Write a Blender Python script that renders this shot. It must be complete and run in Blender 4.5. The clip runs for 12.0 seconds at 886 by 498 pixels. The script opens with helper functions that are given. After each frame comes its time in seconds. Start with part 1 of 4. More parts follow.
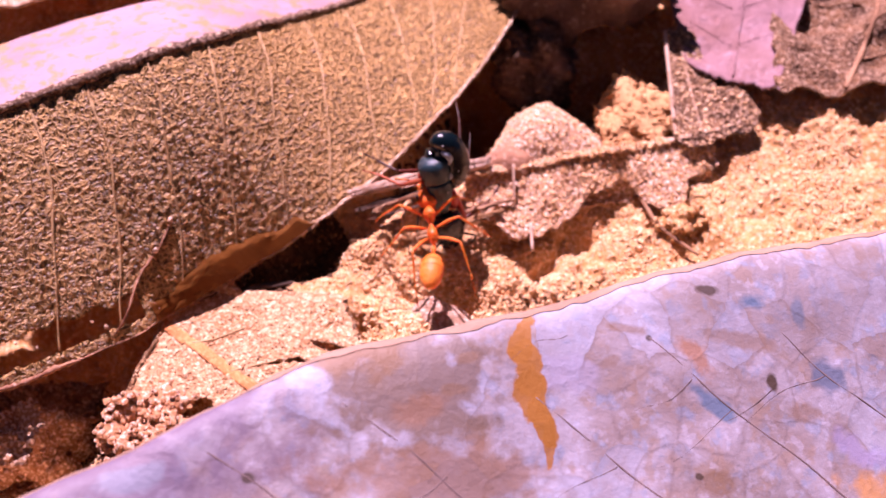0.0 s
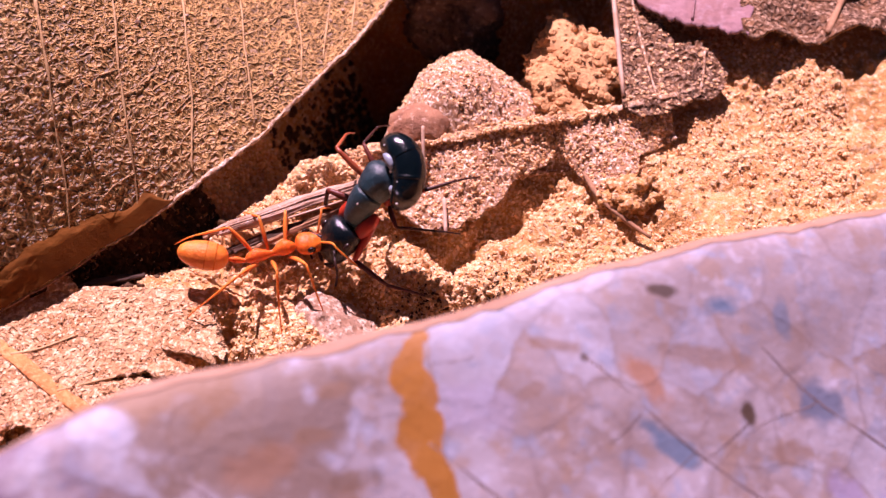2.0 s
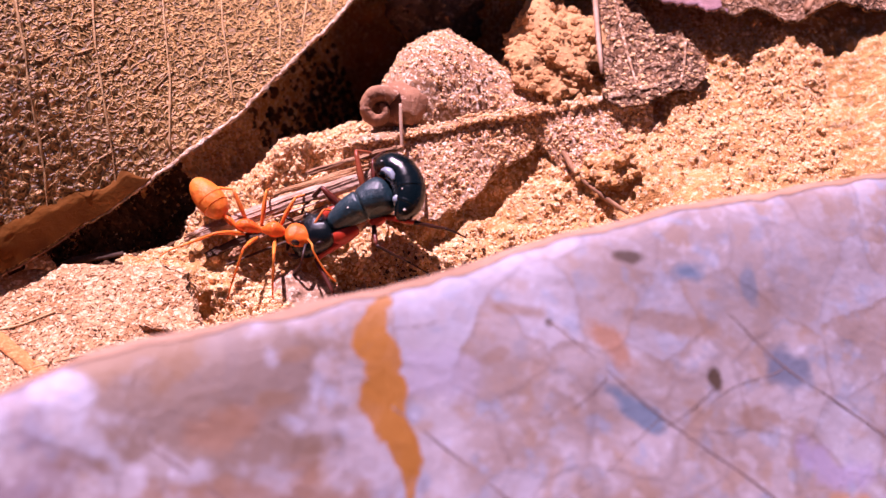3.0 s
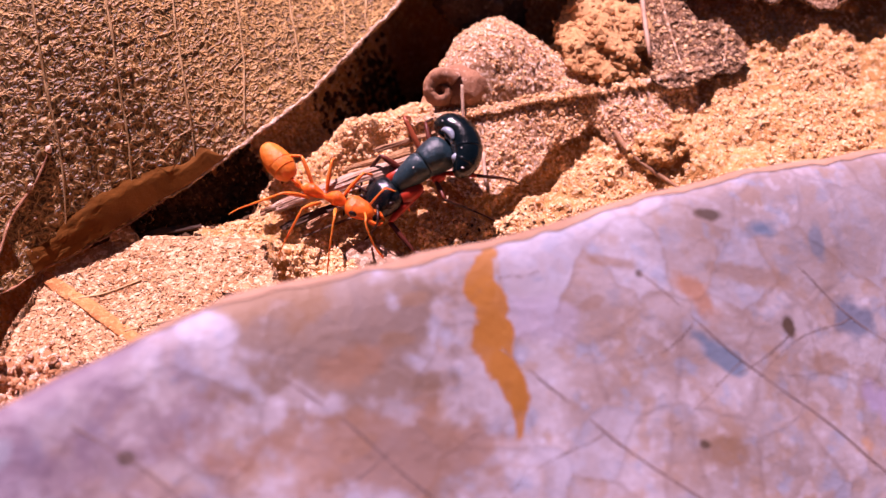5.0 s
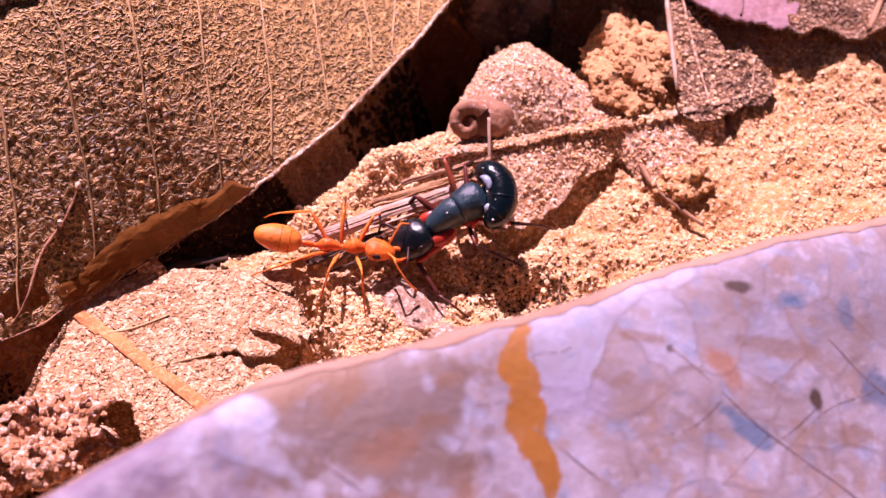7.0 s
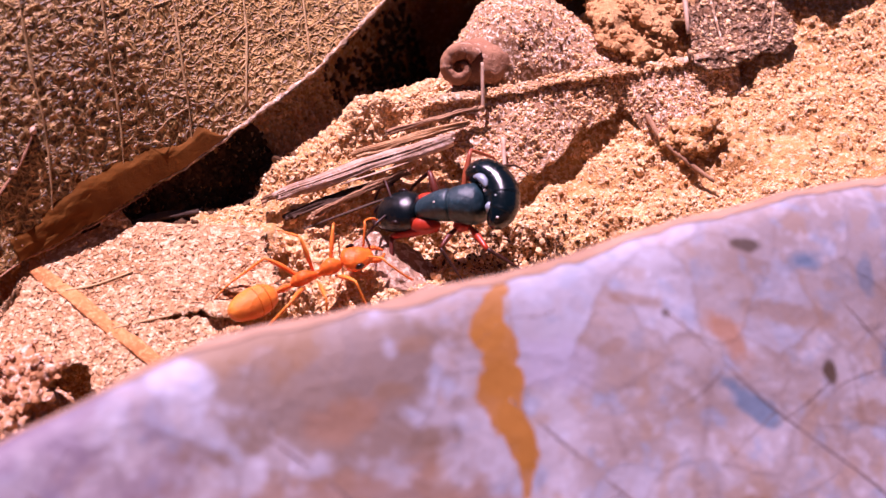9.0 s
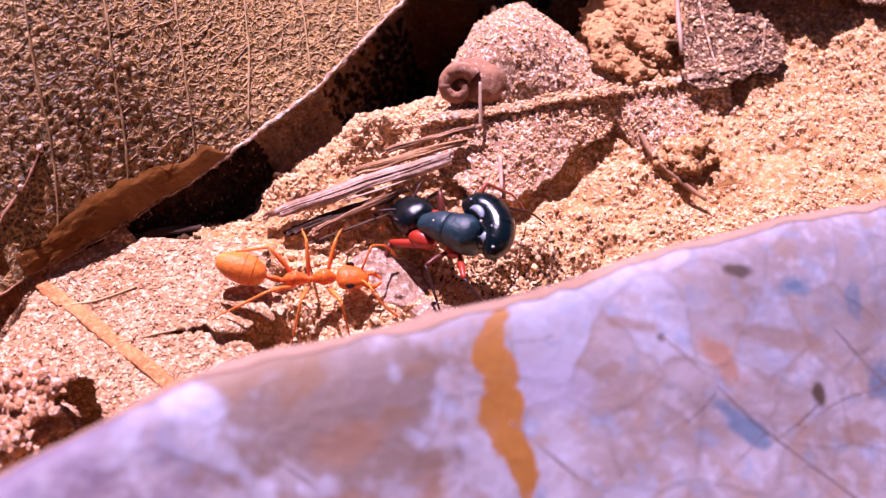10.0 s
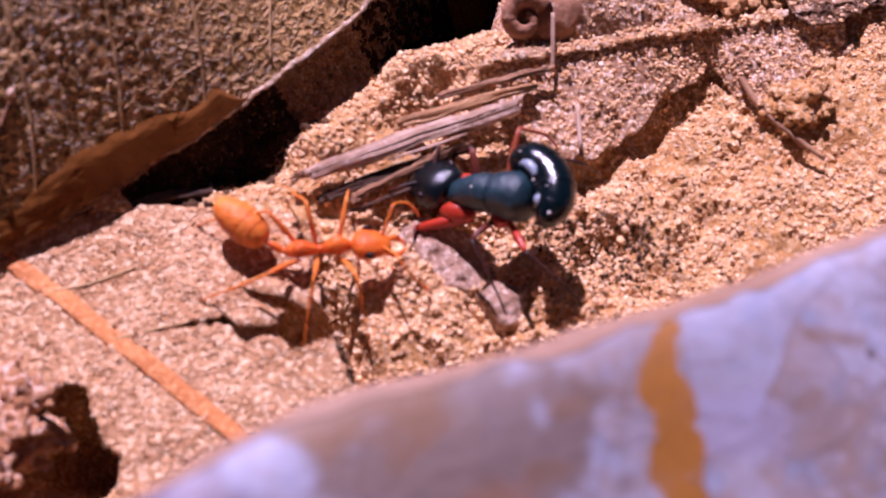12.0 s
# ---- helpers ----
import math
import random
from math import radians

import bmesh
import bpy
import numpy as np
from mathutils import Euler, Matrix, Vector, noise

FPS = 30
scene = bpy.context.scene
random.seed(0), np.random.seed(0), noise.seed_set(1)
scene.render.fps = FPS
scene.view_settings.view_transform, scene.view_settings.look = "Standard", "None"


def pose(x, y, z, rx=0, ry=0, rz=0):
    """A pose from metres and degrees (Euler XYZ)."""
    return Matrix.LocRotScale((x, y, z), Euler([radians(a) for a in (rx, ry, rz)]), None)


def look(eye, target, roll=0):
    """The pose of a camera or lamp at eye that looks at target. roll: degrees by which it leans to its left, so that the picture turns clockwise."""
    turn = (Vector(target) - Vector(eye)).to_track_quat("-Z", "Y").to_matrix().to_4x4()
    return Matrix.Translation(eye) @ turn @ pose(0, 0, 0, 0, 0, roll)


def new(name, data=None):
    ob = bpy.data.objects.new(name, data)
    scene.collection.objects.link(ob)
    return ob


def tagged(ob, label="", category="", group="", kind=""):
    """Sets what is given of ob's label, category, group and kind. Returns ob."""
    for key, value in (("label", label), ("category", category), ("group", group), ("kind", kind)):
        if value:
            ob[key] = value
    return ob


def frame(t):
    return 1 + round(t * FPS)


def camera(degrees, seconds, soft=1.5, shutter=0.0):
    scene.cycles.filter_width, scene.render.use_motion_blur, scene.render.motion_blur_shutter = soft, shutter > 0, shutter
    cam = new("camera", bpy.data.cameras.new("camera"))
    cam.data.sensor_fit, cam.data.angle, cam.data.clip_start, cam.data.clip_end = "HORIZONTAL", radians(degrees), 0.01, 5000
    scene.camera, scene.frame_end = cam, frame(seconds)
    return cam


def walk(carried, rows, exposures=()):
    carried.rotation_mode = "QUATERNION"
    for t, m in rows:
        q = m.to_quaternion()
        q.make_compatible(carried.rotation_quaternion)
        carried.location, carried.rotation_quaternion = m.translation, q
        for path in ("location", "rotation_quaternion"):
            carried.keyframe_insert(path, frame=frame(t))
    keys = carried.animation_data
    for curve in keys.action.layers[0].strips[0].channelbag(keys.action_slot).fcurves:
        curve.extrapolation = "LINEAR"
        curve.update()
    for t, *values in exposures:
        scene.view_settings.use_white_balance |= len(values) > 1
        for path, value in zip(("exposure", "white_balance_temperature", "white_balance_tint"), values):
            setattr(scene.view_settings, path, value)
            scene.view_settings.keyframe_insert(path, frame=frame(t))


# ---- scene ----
C = 0.01  # the plan is drawn in centimetres; the scene is in metres
cam = camera(41.2, 12.0, soft=1.35)
cam.data.dof.use_dof = True
cam.data.dof.focus_distance = 6.85 * C
cam.data.dof.aperture_fstop = 64.0
PATH = [
    (0, (0.261, -0.105, 7.019), (0.195, 1.078, 5.408), -1.9),
    (0.5, (0.447, 0.172, 6.804), (0.407, 1.347, 5.186), -1.5),
    (1, (0.553, 0.318, 6.342), (0.516, 1.483, 4.716), -1.5),
    (1.5, (0.497, 0.811, 5.986), (0.473, 1.966, 4.353), -0.5),
    (1.6, (0.57, 0.96, 5.70), (0.583, 2.123, 4.072), 0.7),
    (2, (0.57, 0.972, 5.686), (0.583, 2.115, 4.044), 0.9),
    (2.5, (0.501, 0.91, 5.779), (0.499, 2.065, 4.145), 0.1),
    (3, (0.736, 0.856, 5.617), (0.739, 1.998, 3.976), 0.2),
    (4.8, (0.278, 0.497, 5.891), (0.332, 1.633, 4.246), 2.5),
    (5, (0.215, 0.455, 5.792), (0.256, 1.611, 4.16), 1.6),
    (5.5, (0.16, 0.768, 5.353), (0.213, 1.922, 3.72), 2.3),
    (6, (-0.027, 1.063, 5.744), (0.041, 2.141, 4.06), 3.6),
    (6.5, (-0.34, 0.941, 6.24), (-0.275, 2.031, 4.564), 3.9),
    (6.7, (-0.045, 0.867, 6.195), (0.01, 1.955, 4.517), 3.3),
    (8.3, (0.233, 1.171, 5.85), (0.23, 2.195, 4.132), 1.2),
    (8.5, (0.252, 1.022, 5.624), (0.249, 2.055, 3.912), 1.3),
    (9, (0.309, 1.136, 5.644), (0.302, 2.165, 3.929), 1.0),
    (9.5, (0.28, 1.241, 5.845), (0.285, 2.259, 4.123), 1.6),
    (10, (0.247, 1.166, 5.824), (0.261, 2.189, 4.105), 2.3),
    (10.5, (-0.182, 1.259, 5.749), (-0.133, 2.278, 4.028), 4.2),
    (11, (-0.456, 1.375, 5.462), (-0.342, 2.378, 3.735), 7.4),
    (11.5, (-0.602, 1.769, 5.19), (-0.475, 2.73, 3.441), 8.3),
    (12, (-0.342, 1.925, 4.805), (-0.228, 2.857, 3.039), 7.7),
]
walk(cam, [(t, look(Vector(e) * C, Vector(g) * C, r)) for t, e, g, r in PATH],
     exposures=[(0.0, 1.04, 6050, 72), (0.5, 0.92, 6150, 72), (1.5, 0.79, 6300, 72), (2.5, 0.84, 6300, 74), (3.2, 0.87, 6150, 71), (5.0, 0.77, 6500, 72), (5.5, 0.60, 7000, 72), (6.0, 0.82, 6500, 75), (6.5, 0.92, 6200, 78), (8.5, 0.72, 6100, 68), (9.5, 0.85, 5900, 71), (11.0, 0.82, 5250, 63), (12.0, 0.37, 5450, 60)])

# ---- daylight ----
SUN_TO = Vector((-0.17, 0.58, 0.76)).normalized()  # towards the sun
world = bpy.data.worlds.new("sky")
scene.world = world
world.use_nodes = True
wn = world.node_tree
sky = wn.nodes.new("ShaderNodeTexSky")
sky.sky_type = "NISHITA"
sky.sun_disc = False
sky.sun_elevation = math.asin(SUN_TO.z)
sky.sun_rotation = math.atan2(SUN_TO.x, SUN_TO.y)
bg = wn.nodes["Background"]
bg.inputs["Strength"].default_value = 0.010
wn.links.new(sky.outputs["Color"], bg.inputs["Color"])
sun_data = bpy.data.lights.new("sun", "SUN")
sun_data.energy = 5.0
sun_data.angle = radians(0.5)
sun_data.color = (1.0, 0.93, 0.84)
sun = new("sun", sun_data)
sun.matrix_world = look(SUN_TO, (0, 0, 0))

# ---- materials ----


def material(name, base, dark, scale, rough=0.8, bump=0.3, bump_scale=None, detail=6.0, light=None, spec=0.3,
             cells=0.0, cell_depth=0.0, island=0.0, coat=0.0, fleck=0.0, net=None, net_width=0.14, maze=0.0):
    """Two-scale mottled surface: base and dark tones mixed by coarse noise, light flecks by fine noise, noise and cell relief."""
    m = bpy.data.materials.new(name)
    m.use_nodes = True
    nt = m.node_tree
    bs = nt.nodes["Principled BSDF"]
    bs.inputs["Roughness"].default_value = rough
    bs.inputs["Specular IOR Level"].default_value = spec
    bs.inputs["Coat Weight"].default_value = coat
    bs.inputs["Coat Roughness"].default_value = 0.12
    co = nt.nodes.new("ShaderNodeTexCoord").outputs["Object"]

    def noise_tex(s, d=detail, r=0.6):
        n = nt.nodes.new("ShaderNodeTexNoise")
        n.inputs["Scale"].default_value = s
        n.inputs["Detail"].default_value = d
        n.inputs["Roughness"].default_value = r
        nt.links.new(co, n.inputs["Vector"])
        return n.outputs["Fac"]

    def mix(fac, a, b):
        n = nt.nodes.new("ShaderNodeMix")
        n.data_type = "RGBA"
        for sock, v in ((n.inputs["Factor"], fac), (n.inputs["A"], a), (n.inputs["B"], b)):
            if isinstance(v, bpy.types.NodeSocket):
                nt.links.new(v, sock)
            elif isinstance(v, tuple):
                sock.default_value = (*v, 1)
            else:
                sock.default_value = v
        return n.outputs["Result"]

    def ramp(fac, lo, hi):
        n = nt.nodes.new("ShaderNodeMapRange")
        n.inputs["From Min"].default_value = lo
        n.inputs["From Max"].default_value = hi
        nt.links.new(fac, n.inputs["Value"])
        return n.outputs["Result"]

    col = mix(ramp(noise_tex(scale), 0.35, 0.65), dark, base)
    if light:
        col = mix(ramp(noise_tex(fleck or scale * 5.3, 3.0 if fleck else 4.0), 0.50 if fleck else 0.56, 0.62 if fleck else 0.72), col, light)
    if island:
        g = nt.nodes.new("ShaderNodeNewGeometry")
        hsv = nt.nodes.new("ShaderNodeHueSaturation")
        nt.links.new(col, hsv.inputs["Color"])
        mr = nt.nodes.new("ShaderNodeMapRange")
        mr.inputs["To Min"].default_value = 1.0 - island
        mr.inputs["To Max"].default_value = 1.0 + island
        nt.links.new(g.outputs["Random Per Island"], mr.inputs["Value"])
        nt.links.new(mr.outputs["Result"], hsv.inputs["Value"])
        col = hsv.outputs["Color"]
    normal = None
    if cells:
        v = nt.nodes.new("ShaderNodeTexVoronoi")
        v.feature = "DISTANCE_TO_EDGE"
        v.inputs["Scale"].default_value = cells
        warp = nt.nodes.new("ShaderNodeTexNoise")
        warp.inputs["Scale"].default_value = cells * 0.6
        nt.links.new(co, warp.inputs["Vector"])
        va = nt.nodes.new("ShaderNodeVectorMath")
        va.operation = "MULTIPLY_ADD"
        nt.links.new(warp.outputs["Color"], va.inputs[0])
        va.inputs[1].default_value = (0.9 / cells,) * 3
        nt.links.new(co, va.inputs[2])
        nt.links.new(va.outputs["Vector"], v.inputs["Vector"])
        gap = v.outputs["Distance"]
        if maze:  # winding ridges: where a soft noise passes its middle, joined with the cell walls
            off = nt.nodes.new("ShaderNodeMath")
            off.operation = "SUBTRACT"
            nt.links.new(noise_tex(maze, 1.2, 0.5), off.inputs[0])
            off.inputs[1].default_value = 0.5
            away = nt.nodes.new("ShaderNodeMath")
            away.operation = "ABSOLUTE"
            nt.links.new(off.outputs[0], away.inputs[0])
            wide = nt.nodes.new("ShaderNodeMath")
            wide.operation = "MULTIPLY"
            nt.links.new(away.outputs[0], wide.inputs[0])
            wide.inputs[1].default_value = 1.7
            least = nt.nodes.new("ShaderNodeMath")
            least.operation = "SMOOTH_MIN"
            nt.links.new(wide.outputs[0], least.inputs[0])
            nt.links.new(gap, least.inputs[1])
            least.inputs[2].default_value = 0.05
            gap = least.outputs[0]
        b = nt.nodes.new("ShaderNodeBump")
        b.invert = True
        b.inputs["Strength"].default_value = 1.0
        b.inputs["Distance"].default_value = cell_depth * C
        nt.links.new(ramp(gap, 0.0, 0.20 if net else 0.28), b.inputs["Height"])
        if net:  # pale raised net of veins between the cells
            col = mix(ramp(gap, 0.01, net_width), net, col)
        normal = b.outputs["Normal"]
    if bump:
        b = nt.nodes.new("ShaderNodeBump")
        b.inputs["Strength"].default_value = 1.0
        b.inputs["Distance"].default_value = bump * C
        nt.links.new(noise_tex(bump_scale or scale * 4, 8.0, 0.65), b.inputs["Height"])
        if normal:
            nt.links.new(normal, b.inputs["Normal"])
        normal = b.outputs["Normal"]
    nt.links.new(col, bs.inputs["Base Color"])
    if normal:
        nt.links.new(normal, bs.inputs["Normal"])
    return m


M_SOIL = material("sandy_soil", (0.78, 0.42, 0.15), (0.58, 0.27, 0.085), 260, rough=0.95, bump=0.055, bump_scale=1700, light=(0.90, 0.62, 0.35), spec=0.1, fleck=3000)
M_PINKSOIL = material("pinkish_clod", (0.70, 0.36, 0.17), (0.46, 0.20, 0.08), 500, rough=0.95, bump=0.04, bump_scale=2000, light=(0.90, 0.64, 0.46), spec=0.1, fleck=3000)
M_ORANGE_SOIL = material("orange_clod", (0.76, 0.43, 0.19), (0.56, 0.27, 0.10), 500, rough=0.95, bump=0.035, bump_scale=2000, light=(0.74, 0.43, 0.18), spec=0.15, fleck=4200)
M_GRAIN = material("soil_crumb", (0.86, 0.54, 0.26), (0.70, 0.39, 0.16), 300, rough=0.9, bump=0.012, bump_scale=4000, light=(0.92, 0.69, 0.45), island=0.2, spec=0.2, fleck=5000)
M_CLOD = material("brown_clod", (0.27, 0.16, 0.10), (0.13, 0.075, 0.045), 400, rough=0.95, bump=0.03, bump_scale=2500, light=(0.46, 0.31, 0.21), spec=0.15)
# soil tone darkened to hold the shade of hollows
M_SHADE_SOIL = material("shade_toned_soil", (0.15, 0.075, 0.033), (0.085, 0.042, 0.018), 300, rough=0.85, bump=0.012, bump_scale=4000, light=(0.26, 0.15, 0.075), island=0.35, spec=0.2)
M_LEAF = material("dry_leaf_blade", (0.31, 0.150, 0.030), (0.14, 0.066, 0.013), 130, rough=0.50, bump=0.010, bump_scale=2900, light=(0.42, 0.23, 0.06), spec=0.45, cells=1750, cell_depth=0.026, fleck=4200, net=(0.68, 0.38, 0.12), net_width=0.125, maze=2000)
# sun-facing half of the same leaf, its glare mixed into the base tone
M_LEAF_SUNLIT = material("sunlit_leaf_half", (0.38, 0.25, 0.30), (0.31, 0.20, 0.21), 150, rough=0.6, bump=0.008, bump_scale=1400, spec=0.3, light=(0.40, 0.22, 0.10), fleck=900)
M_LEAF_RIM = material("leaf_rim", (0.62, 0.42, 0.26), (0.36, 0.21, 0.11), 900, rough=0.6, bump=0.016, bump_scale=3500, light=(0.80, 0.62, 0.46), fleck=4000)
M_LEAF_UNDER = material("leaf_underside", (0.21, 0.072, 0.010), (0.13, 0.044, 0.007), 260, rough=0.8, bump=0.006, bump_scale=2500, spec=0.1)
M_MIDRIB = material("dark_midrib", (0.20, 0.10, 0.05), (0.10, 0.05, 0.025), 700, rough=0.7, bump=0.035, bump_scale=2600, light=(0.55, 0.37, 0.24), fleck=3300)
M_VEIN = material("leaf_vein", (0.60, 0.38, 0.17), (0.46, 0.27, 0.11), 500, rough=0.6, bump=0.008, bump_scale=3000)
M_LITTER = material("litter_leaf_blade", (0.68, 0.38, 0.185), (0.50, 0.245, 0.10), 300, rough=0.85, bump=0.016, bump_scale=3200, light=(0.92, 0.64, 0.38), spec=0.2, cells=3000, cell_depth=0.008, fleck=3400)
M_RIB = material("orange_rib", (0.74, 0.28, 0.08), (0.56, 0.19, 0.05), 500, rough=0.75, bump=0.018, bump_scale=2800, light=(0.80, 0.36, 0.13), fleck=3600)
M_DUSTY = material("dusted_brown_leaf", (0.52, 0.29, 0.15), (0.34, 0.165, 0.078), 600, rough=0.85, bump=0.022, bump_scale=2600, light=(0.94, 0.73, 0.55), spec=0.2, fleck=4200)
M_KNOT = material("curled_leaf_tip", (0.46, 0.225, 0.115), (0.26, 0.11, 0.055), 500, rough=0.75, bump=0.02, bump_scale=1800, light=(0.68, 0.44, 0.30))
M_MESH = material("decayed_dark_leaf", (0.34, 0.165, 0.072), (0.12, 0.055, 0.025), 600, rough=0.85, bump=0.02, bump_scale=2500, light=(0.56, 0.36, 0.22), cells=2200, cell_depth=0.02, fleck=3400)
M_RIDGE = material("pale_leaf_ridge", (0.60, 0.36, 0.20), (0.38, 0.20, 0.10), 500, rough=0.9, bump=0.032, bump_scale=2400, light=(0.84, 0.61, 0.43), spec=0.15, fleck=3000)
M_STRAW = material("pale_straw", (0.66, 0.46, 0.33), (0.46, 0.28, 0.17), 600, rough=0.6, bump=0.006, bump_scale=3000)
M_TAN = material("tan_bark", (0.58, 0.33, 0.15), (0.40, 0.20, 0.08), 500, rough=0.75, bump=0.012, bump_scale=2500, light=(0.70, 0.46, 0.26))
M_WOOD = material("weathered_splinter", (0.60, 0.41, 0.29), (0.34, 0.20, 0.12), 700, rough=0.75, bump=0.012, bump_scale=2500, light=(0.64, 0.50, 0.43))
M_DARKWOOD = material("dark_split_wood", (0.12, 0.065, 0.04), (0.05, 0.028, 0.018), 600, rough=0.8, bump=0.014, bump_scale=2500)
M_BARK = material("brown_fibre", (0.44, 0.24, 0.12), (0.24, 0.11, 0.05), 500, rough=0.7, bump=0.012, bump_scale=2500)
M_STONE = material("grey_pebble", (0.62, 0.39, 0.26), (0.36, 0.20, 0.115), 420, rough=0.9, bump=0.055, bump_scale=1500, light=(0.82, 0.61, 0.45), fleck=2600, spec=0.15)
M_ORANGE = material("orange_cuticle", (0.90, 0.205, 0.014), (0.66, 0.11, 0.010), 900, rough=0.26, bump=0.010, bump_scale=3000, spec=0.4, light=(0.95, 0.29, 0.040))
M_ORANGE_GASTER = material("banded_cuticle", (0.95, 0.31, 0.035), (0.76, 0.18, 0.018), 700, rough=0.30, bump=0.010, bump_scale=3000, spec=0.6, light=(0.93, 0.31, 0.045))
M_ORANGE_LEG = material("amber_leg", (0.88, 0.27, 0.032), (0.68, 0.16, 0.020), 400, rough=0.4, bump=0.002, bump_scale=4000)
M_BLACK = material("black_cuticle", (0.002, 0.009, 0.011), (0.001, 0.004, 0.005), 300, rough=0.16, bump=0.003, bump_scale=2200, spec=0.6)
M_BLACK_HEAD = material("rough_black_cuticle", (0.004, 0.009, 0.011), (0.002, 0.004, 0.005), 300, rough=0.17, bump=0.010, bump_scale=1300, spec=0.6)
M_BLUEBLACK = material("blue_grey_cuticle", (0.014, 0.050, 0.064), (0.007, 0.024, 0.032), 700, rough=0.34, bump=0.008, bump_scale=3000, spec=0.55, light=(0.030, 0.080, 0.100))
M_RED = material("red_coxa", (0.58, 0.055, 0.012), (0.36, 0.025, 0.007), 400, rough=0.35, bump=0.002, bump_scale=4000, spec=0.5)
M_DARKLEG = material("dark_leg", (0.06, 0.018, 0.012), (0.02, 0.008, 0.006), 400, rough=0.4, bump=0.002, bump_scale=4000)
M_DARKRED = material("dark_red_leg", (0.16, 0.028, 0.012), (0.07, 0.012, 0.007), 400, rough=0.4, bump=0.003, bump_scale=4000, spec=0.4)
M_RUST = material("rust_leg", (0.46, 0.11, 0.035), (0.28, 0.05, 0.018), 400, rough=0.4, bump=0.003, bump_scale=4000, spec=0.4)
M_PINK = material("pale_pink_blade", (0.35, 0.20, 0.21), (0.26, 0.13, 0.11), 150, rough=0.85, bump=0.02, bump_scale=1200, spec=0.1, light=(0.40, 0.25, 0.27))
M_SHEEN = material("plate_sheen", (0.36, 0.43, 0.50), (0.20, 0.25, 0.30), 700, rough=0.3, bump=0.003, bump_scale=4000, spec=0.6)
M_GRIT = material("pale_grit", (0.78, 0.74, 0.70), (0.60, 0.54, 0.48), 900, rough=0.5, bump=0.002, bump_scale=4000)
M_EYE = material("compound_eye", (0.03, 0.012, 0.01), (0.015, 0.006, 0.005), 900, rough=0.2, bump=0.0)

for m in (M_ORANGE, M_ORANGE_GASTER, M_ORANGE_LEG):  # thin skin lets light through
    skin = m.node_tree.nodes["Principled BSDF"]
    skin.inputs["Subsurface Weight"].default_value = 0.35
    skin.inputs["Subsurface Radius"].default_value = (1.0, 0.4, 0.1)
    skin.inputs["Subsurface Scale"].default_value = 0.0004
    skin.inputs["Specular IOR Level"].default_value = 0.3

# ---- mesh helpers ----


def part(name, bm, mat, parent=None, label="", at=(0, 0, 0), smooth=True, kind=""):
    """Links a bmesh drawn in centimetres as one mesh object, with its origin at a place of its parent's space."""
    for v in bm.verts:
        v.co *= C
    me = bpy.data.meshes.new(name)
    bm.to_mesh(me)
    bm.free()
    if smooth:
        me.shade_smooth()
    me.materials.append(mat)
    ob = new(name, me)
    ob.parent = parent
    ob.location = Vector(at) * C
    if label or kind:
        tagged(ob, label=label, kind=kind)
    return ob


def thing(name, label, category, at=(0, 0, 0), group="", kind=""):
    ob = new(name)
    ob.empty_display_size = 0.002
    ob.location = Vector(at) * C
    return tagged(ob, label=label, category=category, group=group, kind=kind)


def fbm(x, y, z=0.0, octaves=4):
    s, a = 0.0, 1.0
    for i in range(octaves):
        s += a * noise.noise((x, y, z + 7.3 * i))
        x, y, z, a = x * 2.03, y * 2.03, z * 2.03, a * 0.5
    return s


def step(a, b, x):
    t = min(1.0, max(0.0, (x - a) / (b - a)))
    return t * t * (3 - 2 * t)


def sheet(nu, nv, place, keep=None, thickness=0.0):
    """A grid of nu by nv quads over the unit square, laid by place(u, v); keep(u, v) leaves holes; thickness gives it a back."""
    bm = bmesh.new()
    rows = [[bm.verts.new(place(i / nu, j / nv)) for j in range(nv + 1)] for i in range(nu + 1)]
    for i in range(nu):
        for j in range(nv):
            if keep is None or keep((i + 0.5) / nu, (j + 0.5) / nv):
                bm.faces.new((rows[i][j], rows[i + 1][j], rows[i + 1][j + 1], rows[i][j + 1]))
    bmesh.ops.delete(bm, geom=[v for v in bm.verts if not v.link_faces], context="VERTS")
    bm.normal_update()
    if sum(fc.normal.z * fc.calc_area() for fc in bm.faces) < 0:
        bmesh.ops.reverse_faces(bm, faces=bm.faces[:])
        bm.normal_update()
    if thickness:
        faces, edges = bm.faces[:], [e for e in bm.edges if len(e.link_faces) == 1]
        back = {v: bm.verts.new(v.co - v.normal * thickness) for v in bm.verts[:]}
        for fc in faces:
            bm.faces.new([back[v] for v in reversed(fc.verts)])
        for e in edges:
            lo = e.link_loops[0]
            a, b = lo.vert, lo.link_loop_next.vert
            bm.faces.new((b, a, back[a], back[b]))
    return bm


def rings(bm, frames, sides=12, wobble=0.0):
    """Skins a row of rings, each (centre, side, up, half width, half height), and closes both ends."""
    rows = []
    for k, (c, a, b, ra, rb) in enumerate(frames):
        row = []
        for i in range(sides):
            w = 2 * math.pi * i / sides
            p = a * (ra * math.cos(w)) + b * (rb * math.sin(w))
            if wobble:
                p *= 1 + wobble * noise.noise((c.x * 9 + 3 * math.cos(w), c.y * 9 + 3 * math.sin(w), c.z * 9 + k * 0.35))
            row.append(bm.verts.new(c + p))
        rows.append(row)
    for r, s in zip(rows, rows[1:]):
        for i in range(sides):
            bm.faces.new((r[i], r[(i + 1) % sides], s[(i + 1) % sides], s[i]))
    bm.faces.new(list(reversed(rows[0])))
    bm.faces.new(rows[-1])
    return bm


